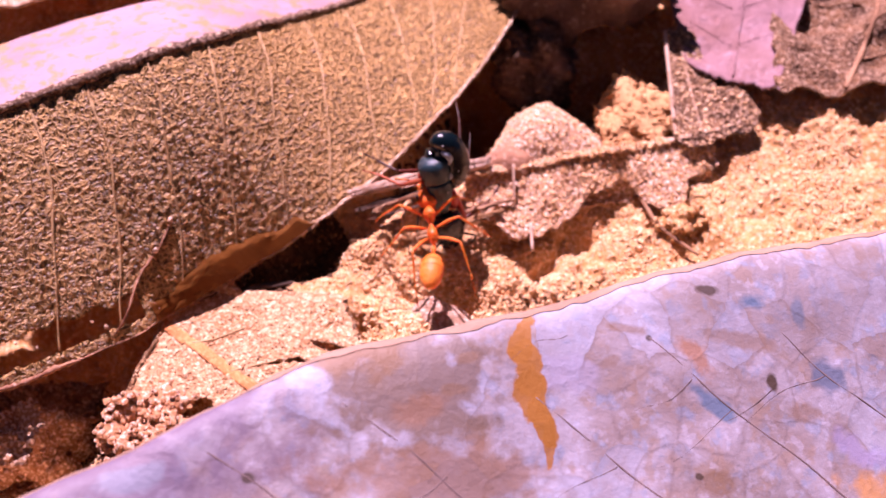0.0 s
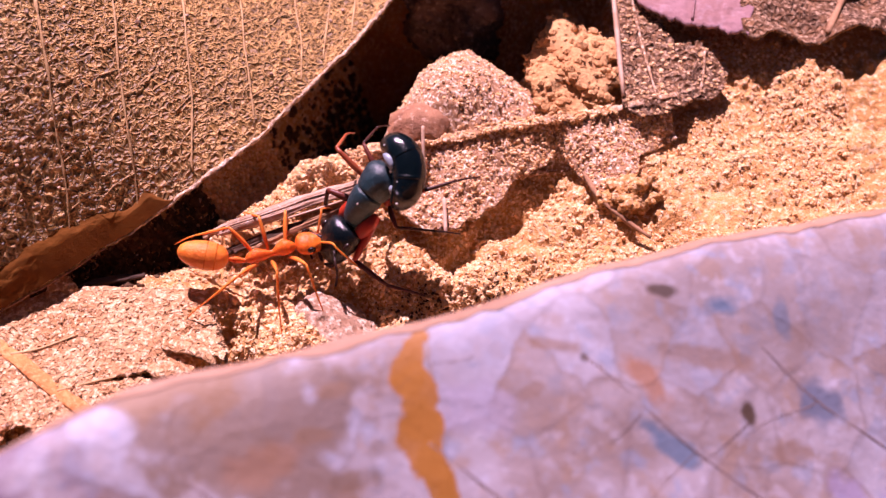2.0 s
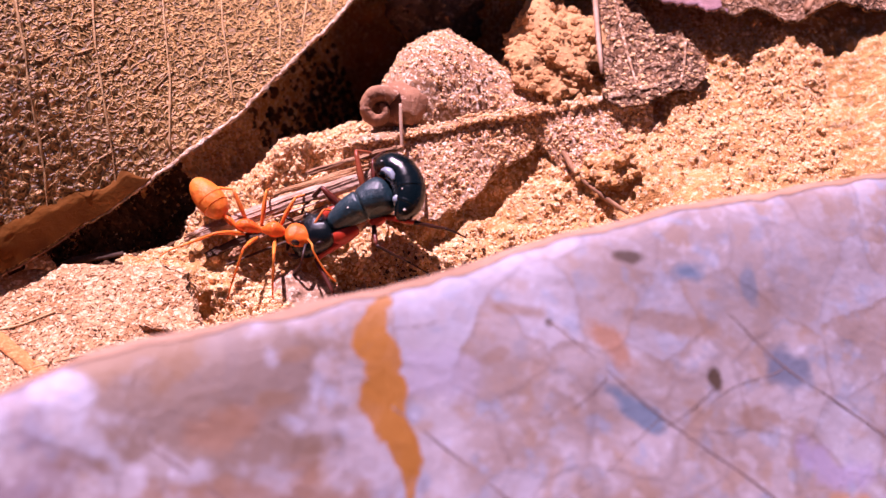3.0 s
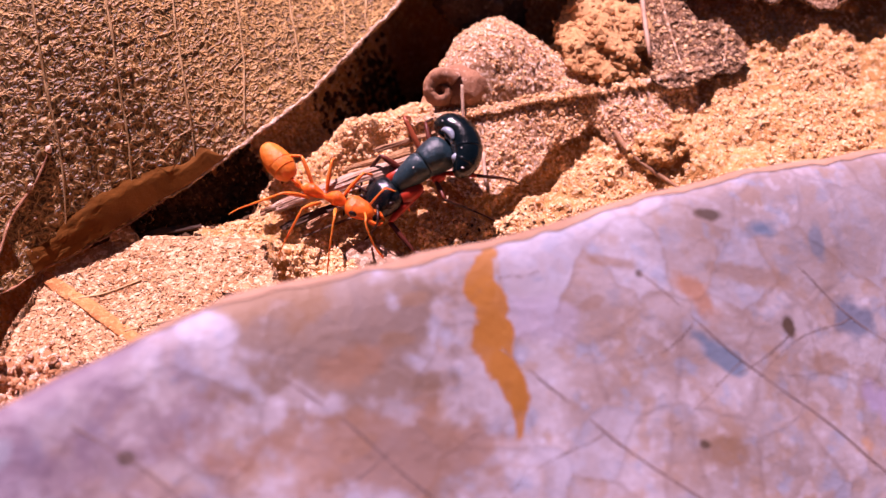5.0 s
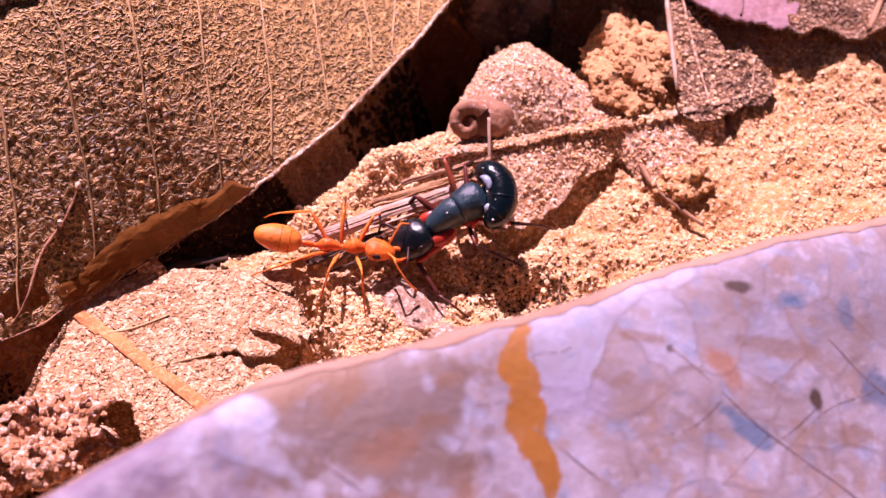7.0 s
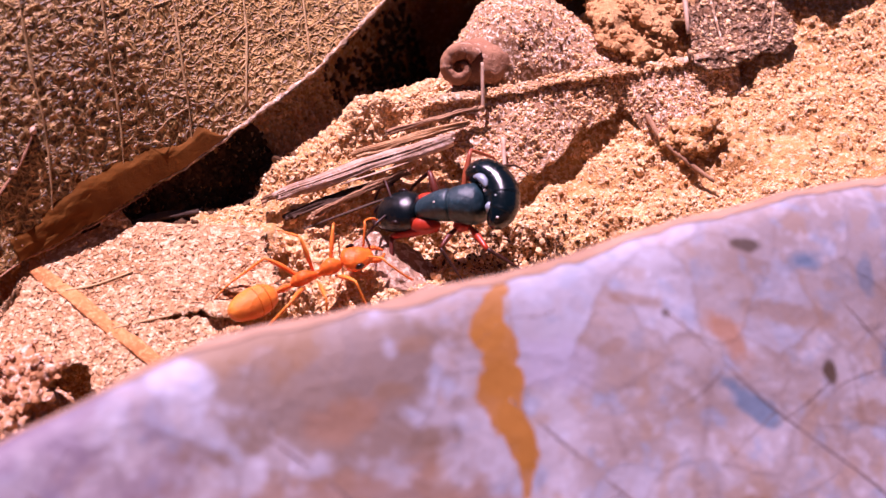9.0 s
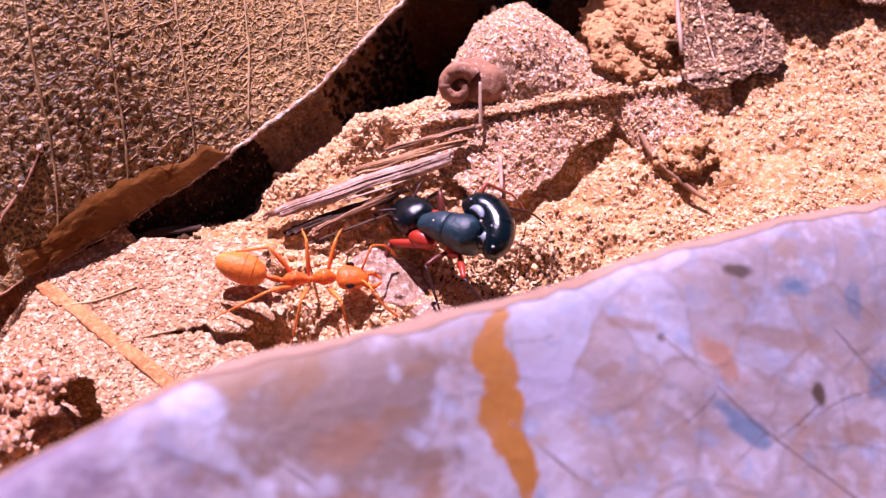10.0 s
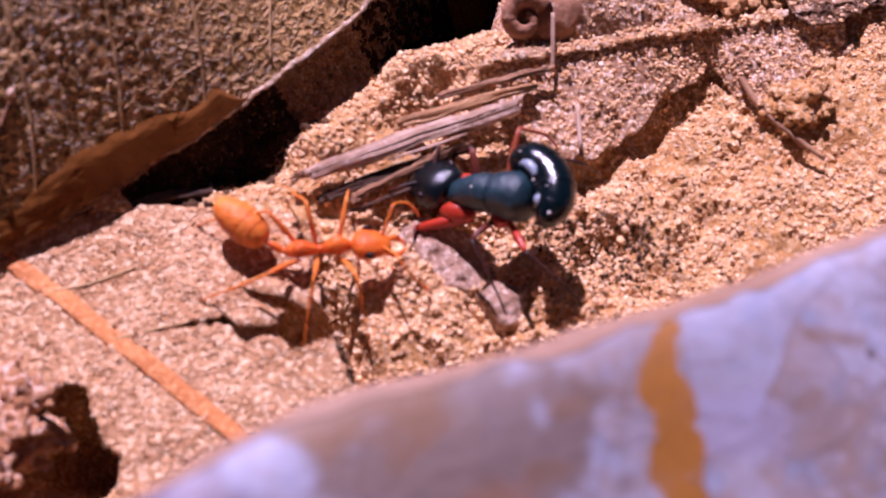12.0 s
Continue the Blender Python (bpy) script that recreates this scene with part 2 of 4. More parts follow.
def tube(points, radii, sides=8, flat=1.0, wobble=0.0, bm=None, cuts=4):
    """A bent tapering tube through the points (smoothed), flat: height over width."""
    bm = bm or bmesh.new()
    pts = [Vector(p) for p in points]
    rad = list(radii) if hasattr(radii, "__len__") else [radii] * len(pts)
    line, rr = [], []
    for i in range(len(pts) - 1):
        p0, p1, p2, p3 = pts[max(i - 1, 0)], pts[i], pts[i + 1], pts[min(i + 2, len(pts) - 1)]
        for k in range(cuts):
            t = k / cuts
            line.append(0.5 * (2 * p1 + (p2 - p0) * t + (2 * p0 - 5 * p1 + 4 * p2 - p3) * t * t + (3 * p1 - p0 - 3 * p2 + p3) * t ** 3))
            rr.append(rad[i] + (rad[i + 1] - rad[i]) * t)
    line.append(pts[-1])
    rr.append(rad[-1])
    frames = []
    for i, p in enumerate(line):
        d = (line[min(i + 1, len(line) - 1)] - line[max(i - 1, 0)]).normalized()
        a = d.cross(Vector((0, 0, 1)))
        a = a.normalized() if a.length > 1e-4 else Vector((1, 0, 0))
        frames.append((p, a, d.cross(a), rr[i], rr[i] * flat))
    return rings(bm, frames, sides, wobble)


def body(stations, sides=18):
    """A body segment along x: stations of (x, z, half width, half height), rounded by a spline."""
    xs = [s[0] for s in stations]
    bm = bmesh.new()
    frames = []
    n = (len(stations) - 1) * 5
    for k in range(n + 1):
        q = k / n * (len(stations) - 1)
        i = min(int(q), len(stations) - 2)
        t = q - i
        s0, s1, s2, s3 = stations[max(i - 1, 0)], stations[i], stations[i + 1], stations[min(i + 2, len(stations) - 1)]
        v = [0.5 * (2 * b + (c - a) * t + (2 * a - 5 * b + 4 * c - d) * t * t + (3 * b - a - 3 * c + d) * t ** 3) for a, b, c, d in zip(s0, s1, s2, s3)]
        frames.append((Vector((v[0], 0, v[1])), Vector((0, 1, 0)), Vector((0, 0, 1)), max(v[2], 0.002), max(v[3], 0.002)))
    return rings(bm, frames, sides)


def egg(length, width, height, sharp=0.0, n=9):
    """Stations of an egg of that length from its front end at x = 0 backwards."""
    out = []
    for i in range(n):
        w = math.pi * i / (n - 1)
        r = math.sin(w) ** 0.85 * (1 + sharp * math.cos(w))
        out.append((-length * (1 - math.cos(w)) / 2, 0, width * max(r, 0.03), height * max(r, 0.03)))
    return out


def lump(radius, squash=(1, 1, 1), rough=0.25, freq=1.6, seed=0.0, sub=3):
    """A rough rounded lump."""
    bm = bmesh.new()
    bmesh.ops.create_icosphere(bm, subdivisions=sub, radius=1.0)
    for v in bm.verts:
        k = 1 + rough * fbm(v.co.x * freq + seed, v.co.y * freq, v.co.z * freq - seed)
        v.co = Vector((v.co.x * squash[0], v.co.y * squash[1], v.co.z * squash[2])) * (k * radius)
    return bm


# ---- ground ----


def near(x, y, ax, ay, bx, by):
    """Distance from the plan point to a segment."""
    dx, dy = bx - ax, by - ay
    t = max(0.0, min(1.0, ((x - ax) * dx + (y - ay) * dy) / (dx * dx + dy * dy)))
    return math.hypot(x - ax - t * dx, y - ay - t * dy)


def ground_base(x, y):
    """Lie of the land without its crumbs."""
    z = -0.06 + 0.07 * fbm(x * 0.8, y * 0.8, 2.0, 3)
    z -= 2.2 * math.exp(-(near(x, y, -0.08, 6.15, 0.3, 7.2) / 0.30) ** 2)
    z -= 0.30 * math.exp(-(near(x, y, -0.95, 5.25, -0.15, 6.0) / 0.22) ** 2)
    z -= 0.28 * math.exp(-(near(x, y, -1.9, 4.58, -1.0, 5.02) / 0.15) ** 2)
    z -= 1.2 * math.exp(-(near(x, y, 1.08, 6.75, 1.5, 7.15) / 0.26) ** 2)
    z += 0.17 * math.exp(-(near(x, y, -0.15, 5.42, 0.2, 5.6) / 0.22) ** 2)
    z += 0.09 * math.exp(-(near(x, y, -0.62, 5.05, -0.2, 5.40) / 0.15) ** 2)
    z += 0.16 * math.exp(-(near(x, y, 1.45, 6.3, 1.5, 6.5) / 0.25) ** 2)
    z -= 0.12 * math.exp(-(near(x, y, 0.70, 4.95, 1.25, 5.38) / 0.13) ** 2)
    z -= 0.12 * math.exp(-(near(x, y, -0.1, 4.62, 0.7, 4.55) / 0.16) ** 2)
    z -= 0.25 * math.exp(-(math.hypot(x + 0.66, y - 4.02) / 0.2) ** 2)
    z -= 0.16 * math.exp(-(near(x, y, -0.62, 4.42, -0.36, 3.75) / 0.07) ** 2)
    z -= 0.7 * math.exp(-(math.hypot(x + 1.62, y - 3.55) / 0.2) ** 2)
    z += 0.10 * step(1.5, 2.4, x) * step(4.2, 5.6, y)
    z -= 0.75 * step(-2.0, -2.35, x + 0.25 * (4.33 - y)) * step(-4.6, -3.6, x) * step(2.2, 3.0, y) * step(5.6, 4.6, y)
    return z


def ground_z(x, y):
    z = ground_base(x, y)
    k = 1.0 - 0.5 * step(1.0, 1.7, x)
    z += k * 0.075 * fbm(x * 3.1, y * 3.1, 5.0, 3)
    z += k * 0.075 * (0.5 - noise.voronoi((x * 7, y * 7, 1.0))[0][0])
    z += 0.045 * (0.5 - noise.voronoi((x * 15, y * 15, 4.0))[0][0]) * (0.6 + 0.8 * noise.noise((x * 2.3, y * 2.3, 7.0)))
    z += 0.016 * noise.noise((x * 38, y * 38, 2.0))
    return z


def axis(lo, hi, fine, far):
    n = int(round((hi - lo) / fine))
    core = [lo + i * (hi - lo) / n for i in range(n + 1)]
    out, d = [], fine * 2
    while d < far:
        out.append(d)
        d *= 1.6
    return [lo - d for d in reversed(out)] + core + [hi + d for d in out]


def make_ground():
    xs, ys = axis(-3.6, 3.8, 0.02, 3000), axis(2.6, 7.8, 0.02, 3000)
    verts = []
    for x in xs:
        for y in ys:
            inside = -3.7 < x < 3.9 and 2.5 < y < 7.9
            verts.append((x * C, y * C, (ground_z(x, y) if inside else ground_base(x, y)) * C))
    n = len(ys)
    faces = [(i * n + j, (i + 1) * n + j, (i + 1) * n + j + 1, i * n + j + 1) for i in range(len(xs) - 1) for j in range(n - 1)]
    me = bpy.data.meshes.new("ground")
    me.from_pydata(verts, [], faces)
    me.shade_smooth()
    me.materials.append(M_SOIL)
    return tagged(new("ground", me), "sandy orange-brown soil with crumbs and hollows", "ground", kind="structure")


def grains(name, label, spots, mat, seed=4):
    """Loose angular grains at the spots (x, y, z, radius), joined into one mesh."""
    rnd = random.Random(seed)
    ico = bmesh.new()
    bmesh.ops.create_icosphere(ico, subdivisions=1, radius=1.0)
    base = np.array([v.co[:] for v in ico.verts])
    tris = np.array([[v.index for v in fc.verts] for fc in ico.faces])
    ico.free()
    verts, faces = [], []
    for n, (x, y, z, r) in enumerate(spots):
        q = np.array(Euler((rnd.random() * 6, rnd.random() * 6, rnd.random() * 6)).to_matrix())
        s = np.array((rnd.uniform(0.75, 1.3), rnd.uniform(0.8, 1.15), rnd.uniform(0.65, 1.0)))
        jit = np.array([rnd.uniform(0.62, 1.28) for _ in range(12)])[:, None]
        verts.append((base * s * jit * r) @ q.T + (x, y, z))
        faces.append(tris + 12 * n)
    me = bpy.data.meshes.new(name)
    me.from_pydata((np.concatenate(verts) * C).tolist(), [], np.concatenate(faces).tolist())
    me.materials.append(mat)
    return tagged(new(name, me), label, "soil", kind="stuff")


def make_crumbs():
    """Loose grains and crumbs of soil strewn over the ground."""
    rnd = random.Random(4)
    spots = []
    for _ in range(120000):
        x, y = rnd.uniform(-2.6, 3.2), rnd.uniform(3.3, 7.3)
        if fbm(x * 2.2, y * 2.2, 11.0, 2) < rnd.uniform(-0.7, 0.5):
            continue
        r = 0.006 + 0.016 * rnd.random() ** 2.6
        spots.append((x, y, ground_z(x, y) - r * 0.2, r))
    for _ in range(3500):
        x, y = rnd.gauss(-0.05, 0.25), rnd.gauss(5.45, 0.12)
        r = 0.009 + 0.015 * rnd.random() ** 2
        spots.append((x, y, ground_z(x, y) + r * 0.05, r))
    for _ in range(2600):
        x, y = rnd.uniform(-0.6, 0.9), rnd.uniform(4.0, 4.9)
        r = 0.008 + 0.020 * rnd.random() ** 5
        spots.append((x, y, ground_z(x, y) + r * 0.05, r))
    # darker grains paint shade into the dip, the hollows and below the leaf edge
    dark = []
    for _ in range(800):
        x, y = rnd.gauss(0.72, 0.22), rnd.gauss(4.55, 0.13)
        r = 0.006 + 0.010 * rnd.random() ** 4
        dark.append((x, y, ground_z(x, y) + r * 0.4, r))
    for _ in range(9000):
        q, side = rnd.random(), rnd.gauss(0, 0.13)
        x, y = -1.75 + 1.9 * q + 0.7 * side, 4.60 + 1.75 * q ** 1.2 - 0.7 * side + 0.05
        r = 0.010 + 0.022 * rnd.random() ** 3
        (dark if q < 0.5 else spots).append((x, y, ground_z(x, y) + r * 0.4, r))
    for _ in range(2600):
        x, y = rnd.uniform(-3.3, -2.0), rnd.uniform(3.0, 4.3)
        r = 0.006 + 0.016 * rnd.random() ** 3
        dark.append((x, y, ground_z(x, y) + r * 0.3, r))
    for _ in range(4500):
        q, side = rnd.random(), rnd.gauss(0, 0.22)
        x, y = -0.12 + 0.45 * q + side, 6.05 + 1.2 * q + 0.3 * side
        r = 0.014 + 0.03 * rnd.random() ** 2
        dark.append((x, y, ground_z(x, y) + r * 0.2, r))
    grains("dark_crumbs", "dark soil crumbs painting shade in the hollows", dark, M_SHADE_SOIL, 6)
    grains("soil_crumbs", "loose pale sand grains and crumbs on the soil", spots, M_GRAIN)


make_ground()
make_crumbs()

# ---- the large arched dry leaf ----

TIP = Vector((0.5, 7.95))
ALONG = Vector((-0.87, -0.493)).normalized()
ACROSS = Vector((0.493, -0.87)).normalized()
LEAF_LENGTH = 9.0


def leaf_half_width(s):
    if s < 4.5:
        return (1.95 + 0.06 * step(3.2, 1.6, s)) * max(0.0, math.sin(math.pi / 2 * s / 4.5)) ** 0.55
    return 1.95 * max(0.02, math.cos(math.pi / 2 * (s - 4.5) / 4.7)) ** 0.6


def leaf_point(s, k, lift=0.0):
    """A place on the leaf: s along the midrib from its rounded end, k from -1 to 1 across (1: the edge over the soil)."""
    w = leaf_half_width(s)
    far = step(1.0, 3.4, s)
    crest, rim = 0.24 + 1.0 * far, 0.34 - 0.22 * far
    if k > 0:
        w *= 1 + 0.012 * fbm(s * 3, 1.0, 0.0, 3)
        v = k * w
        z = crest + (rim - crest) * k ** (1.45 + 0.55 * step(3.0, 1.2, s))
    else:
        v = k * w * 0.5
        z = crest - (0.12 + 0.18 * far) * abs(k) ** 1.5
    torn = step(3.93, 4.12, s) * step(7.0, 5.2, s)
    if k > 0.5:
        e = ((k - 0.5) / 0.5) ** 1.6 * torn
        v += 0.06 * e
        z += 0.05 * e
    v += (0.62 * far - 0.26 * step(3.0, 0.8, s) * step(0.0, 0.8, s)) * (1 - max(k, 0.0))
    z += 0.035 * fbm(s * 0.9, v * 0.9, 3.0, 3) - 0.12 * step(0.8, 0.0, s)
    p = TIP + ALONG * s + ACROSS * v
    return Vector((p.x, p.y, z + lift))


def make_arched_leaf():
    leaf = thing("arched_leaf", "large arched dry brown leaf with netted veins, lying on the soil", "leaf")

    def blade(u, v):
        s = 0.02 + 6.0 * u / 0.9 if u < 0.9 else 6.02 + (u - 0.9) / 0.1 * (LEAF_LENGTH - 6.1)
        p = leaf_point(s, v)
        d = noise.voronoi((s * 22, v * 40, 0.5 + 0.6 * noise.noise((s * 3, v * 5, 0))))[0]
        p.z += 0.005 * (0.45 - min(1.0, (d[1] - d[0]) * 2.0)) + 0.012 * noise.noise((s * 26, v * 50, 4))
        return p

    def whole(u, v):
        s = 0.02 + 6.0 * u / 0.9
        return not (4.02 < s < 5.1 and 0.865 + 0.03 * fbm(s * 6, 2.0, 0.0, 3) < v < 0.955 + 0.012 * fbm(s * 9, 5.0, 0.0, 3))

    part("blade", sheet(480, 135, blade, whole, 0.02), M_LEAF, leaf)
    part("blade_half", sheet(160, 40, lambda u, v: leaf_point(0.02 + u * (LEAF_LENGTH - 0.1), -v), thickness=0.02), M_LEAF_SUNLIT, leaf, "smooth leaf half with pinkish sun glare in its colour")
    part("midrib", tube([leaf_point(s, 0.0, 0.012 + 0.01 * noise.noise((s * 6, 0, 0))) for s in np.linspace(0.15, 8.7, 70)], [0.030 + 0.03 * i / 70 + 0.012 * noise.noise((i * 0.7, 1, 0)) for i in range(70)], 8, 0.8, 0.9), M_MIDRIB, leaf, "dark crumbly midrib")
    part("rim", tube([leaf_point(s, 0.997 - 0.004 * noise.noise((s * 14, 2, 0)), 0.006) for s in np.linspace(0.05, 3.12, 220)], [0.010 * step(220, 190, i) + 0.009 * noise.noise((i * 1.7, 0, 0)) + 0.003 for i in range(220)], 6, 0.8, 1.4, cuts=1), M_LEAF_RIM, leaf, "pale worn leaf edge")
    part("rim", tube([leaf_point(s, 1.0, 0.0) for s in np.linspace(3.12, 8.6, 150)], [0.005 + 0.014 * step(34, 44, i) * step(90, 60, i) + 0.006 * noise.noise((i * 0.8, 0, 0)) for i in range(150)], 6, 1.0, 0.8), M_KNOT, leaf, "tan crusted leaf edge")

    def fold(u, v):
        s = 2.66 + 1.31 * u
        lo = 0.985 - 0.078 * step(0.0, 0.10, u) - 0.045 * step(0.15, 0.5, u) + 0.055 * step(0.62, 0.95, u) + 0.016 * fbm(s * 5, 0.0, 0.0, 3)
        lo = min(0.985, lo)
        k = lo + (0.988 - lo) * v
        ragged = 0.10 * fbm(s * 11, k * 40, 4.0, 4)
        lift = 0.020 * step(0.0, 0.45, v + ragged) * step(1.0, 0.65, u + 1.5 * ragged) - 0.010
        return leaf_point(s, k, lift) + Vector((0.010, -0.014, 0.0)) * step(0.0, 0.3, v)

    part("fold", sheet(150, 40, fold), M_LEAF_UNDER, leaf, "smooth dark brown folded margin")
    def vein_place(i, k, lift=0.004):
        s0 = 0.30 + 0.43 * i
        return leaf_point(s0 + (0.48 + 0.5 * step(1.3, 0.3, s0)) * k ** 1.5 + 0.02 * math.sin(5 * k + i) + 0.04 * noise.noise((k * 4, i * 3.1, 0)), k, lift)

    for i in range(14):
        part("vein", tube([vein_place(i, k) for k in np.linspace(0.02, 0.95, 30)], [max(0.003, 0.0088 - 0.0030 * q / 29 + 0.005 * noise.noise((q * 0.9, i, 3))) for q in range(30)], 6, 0.7, 1.4, cuts=2), M_VEIN, leaf)
    rnd = random.Random(31)
    for i in range(6):
        for k in (0.2, 0.38, 0.55, 0.7, 0.82):
            k += rnd.uniform(-0.06, 0.06)
            e = k + rnd.uniform(-0.05, 0.10)
            pts = [vein_place(i, k).lerp(vein_place(i + 1, e), q) for q in (0, 0.25, 0.5, 0.75, 1)]
            for q in (1, 2, 3):
                pts[q] += Vector((rnd.uniform(-0.03, 0.03), rnd.uniform(-0.03, 0.03), 0.004))
            part("cross_vein", tube(pts, [0.004, 0.003, 0.0025, 0.003, 0.004], 5, 0.7, 1.2, cuts=4), M_VEIN, leaf)
    return leaf


make_arched_leaf()

# ---- the pale tilted leaf close to the camera ----


def fore_material():
    """Pale leaf skin with soft-edged stains of their own shape and a painted corner falloff: centre, radii, turn, tone,
    strength.
    """
    m = material("mottled_pale_leaf", (0.370, 0.340, 0.390), (0.30, 0.255, 0.275), 300, rough=0.55, bump=0.016, bump_scale=420, spec=0.4, light=(0.42, 0.42, 0.52))
    nt = m.node_tree
    bs = nt.nodes["Principled BSDF"]
    col = bs.inputs["Base Color"].links[0].from_socket
    co = [n for n in nt.nodes if n.type == "TEX_COORD"][0].outputs["Object"]
    wob = nt.nodes.new("ShaderNodeTexNoise")
    wob.inputs["Scale"].default_value = 600
    wob.inputs["Detail"].default_value = 6.0
    nt.links.new(co, wob.inputs["Vector"])

    def blend(col, fac, tone):
        mx = nt.nodes.new("ShaderNodeMix")
        mx.data_type = "RGBA"
        nt.links.new(fac, mx.inputs["Factor"])
        nt.links.new(col, mx.inputs["A"])
        mx.inputs["B"].default_value = (*tone, 1)
        return mx.outputs["Result"]

    def between(value, lo, hi, top):
        r = nt.nodes.new("ShaderNodeMapRange")
        r.inputs["From Min"].default_value, r.inputs["From Max"].default_value = lo, hi
        r.inputs["To Min"].default_value, r.inputs["To Max"].default_value = top, 0.0
        nt.links.new(value, r.inputs["Value"])
        return r.outputs["Result"]

    def stain_or_falloff(col, cx, cy, rx, ry, turn, tone, top, lo=0.55, hi=1.0):
        mp = nt.nodes.new("ShaderNodeMapping")
        mp.vector_type = "TEXTURE"
        mp.inputs["Location"].default_value = (cx * C, cy * C, 0)
        mp.inputs["Rotation"].default_value = (0, 0, radians(turn))
        mp.inputs["Scale"].default_value = (rx * C, ry * C, 1000)
        nt.links.new(co, mp.inputs["Vector"])
        ln = nt.nodes.new("ShaderNodeVectorMath")
        ln.operation = "LENGTH"
        nt.links.new(mp.outputs["Vector"], ln.inputs[0])
        ad = nt.nodes.new("ShaderNodeMath")
        ad.operation = "MULTIPLY_ADD"
        nt.links.new(wob.outputs["Fac"], ad.inputs[0])
        ad.inputs[1].default_value = 2.4
        nt.links.new(ln.outputs["Value"], ad.inputs[2])
        sb = nt.nodes.new("ShaderNodeMath")
        sb.operation = "SUBTRACT"
        nt.links.new(ad.outputs[0], sb.inputs[0])
        sb.inputs[1].default_value = 1.2
        return blend(col, between(sb.outputs[0], lo, hi, top), tone)

    cloud = nt.nodes.new("ShaderNodeTexNoise")
    cloud.inputs["Scale"].default_value = 300
    cloud.inputs["Detail"].default_value = 5.0
    nt.links.new(co, cloud.inputs["Vector"])
    col = blend(col, between(cloud.outputs["Fac"], 0.40, 0.58, 0.60), (0.25, 0.175, 0.15))
    for scale, at, lo, hi, top, tone in ((820, 0.3, 0.36, 0.46, 0.55, (0.21, 0.27, 0.40)), (760, 1.7, 0.38, 0.47, 0.55, (0.30, 0.195, 0.135)), (1500, 2.9, 0.36, 0.45, 0.35, (0.46, 0.45, 0.55))):
        spots = nt.nodes.new("ShaderNodeTexNoise")
        spots.noise_dimensions = "4D"
        spots.inputs["W"].default_value = at
        spots.inputs["Scale"].default_value = scale
        spots.inputs["Detail"].default_value = 3.0
        nt.links.new(co, spots.inputs["Vector"])
        col = blend(col, between(spots.outputs["Fac"], lo, hi, top), tone)
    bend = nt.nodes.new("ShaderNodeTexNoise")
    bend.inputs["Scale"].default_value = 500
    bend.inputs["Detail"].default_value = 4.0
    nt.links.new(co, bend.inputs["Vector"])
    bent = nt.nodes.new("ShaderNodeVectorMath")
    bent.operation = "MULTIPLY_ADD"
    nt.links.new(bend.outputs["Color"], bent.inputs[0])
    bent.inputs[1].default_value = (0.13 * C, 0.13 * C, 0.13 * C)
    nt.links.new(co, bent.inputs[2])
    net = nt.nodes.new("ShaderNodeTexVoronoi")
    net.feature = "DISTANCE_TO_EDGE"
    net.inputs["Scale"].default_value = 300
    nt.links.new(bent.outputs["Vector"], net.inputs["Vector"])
    ridge = nt.nodes.new("ShaderNodeBump")
    ridge.inputs["Strength"].default_value = 1.0
    ridge.inputs["Distance"].default_value = 0.0009 * C
    nt.links.new(between(net.outputs["Distance"], 0.0, 0.06, 1.0), ridge.inputs["Height"])
    nt.links.new(bs.inputs["Normal"].links[0].from_socket, ridge.inputs["Normal"])
    nt.links.new(ridge.outputs["Normal"], bs.inputs["Normal"])
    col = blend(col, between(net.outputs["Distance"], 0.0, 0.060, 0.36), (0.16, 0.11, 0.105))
    facet = nt.nodes.new("ShaderNodeTexVoronoi")
    facet.inputs["Scale"].default_value = 300
    nt.links.new(bent.outputs["Vector"], facet.inputs["Vector"])
    sep = nt.nodes.new("ShaderNodeSeparateColor")
    nt.links.new(facet.outputs["Color"], sep.inputs["Color"])
    col = blend(col, between(sep.outputs[0], 0.0, 0.70, 0.50), (0.25, 0.185, 0.17))
    col = blend(col, between(sep.outputs[1], 0.0, 0.5, 0.45), (0.32, 0.35, 0.47))
    tan, blue, ochre, dark = (0.22, 0.12, 0.06), (0.10, 0.16, 0.25), (0.34, 0.135, 0.018), (0.06, 0.035, 0.02)
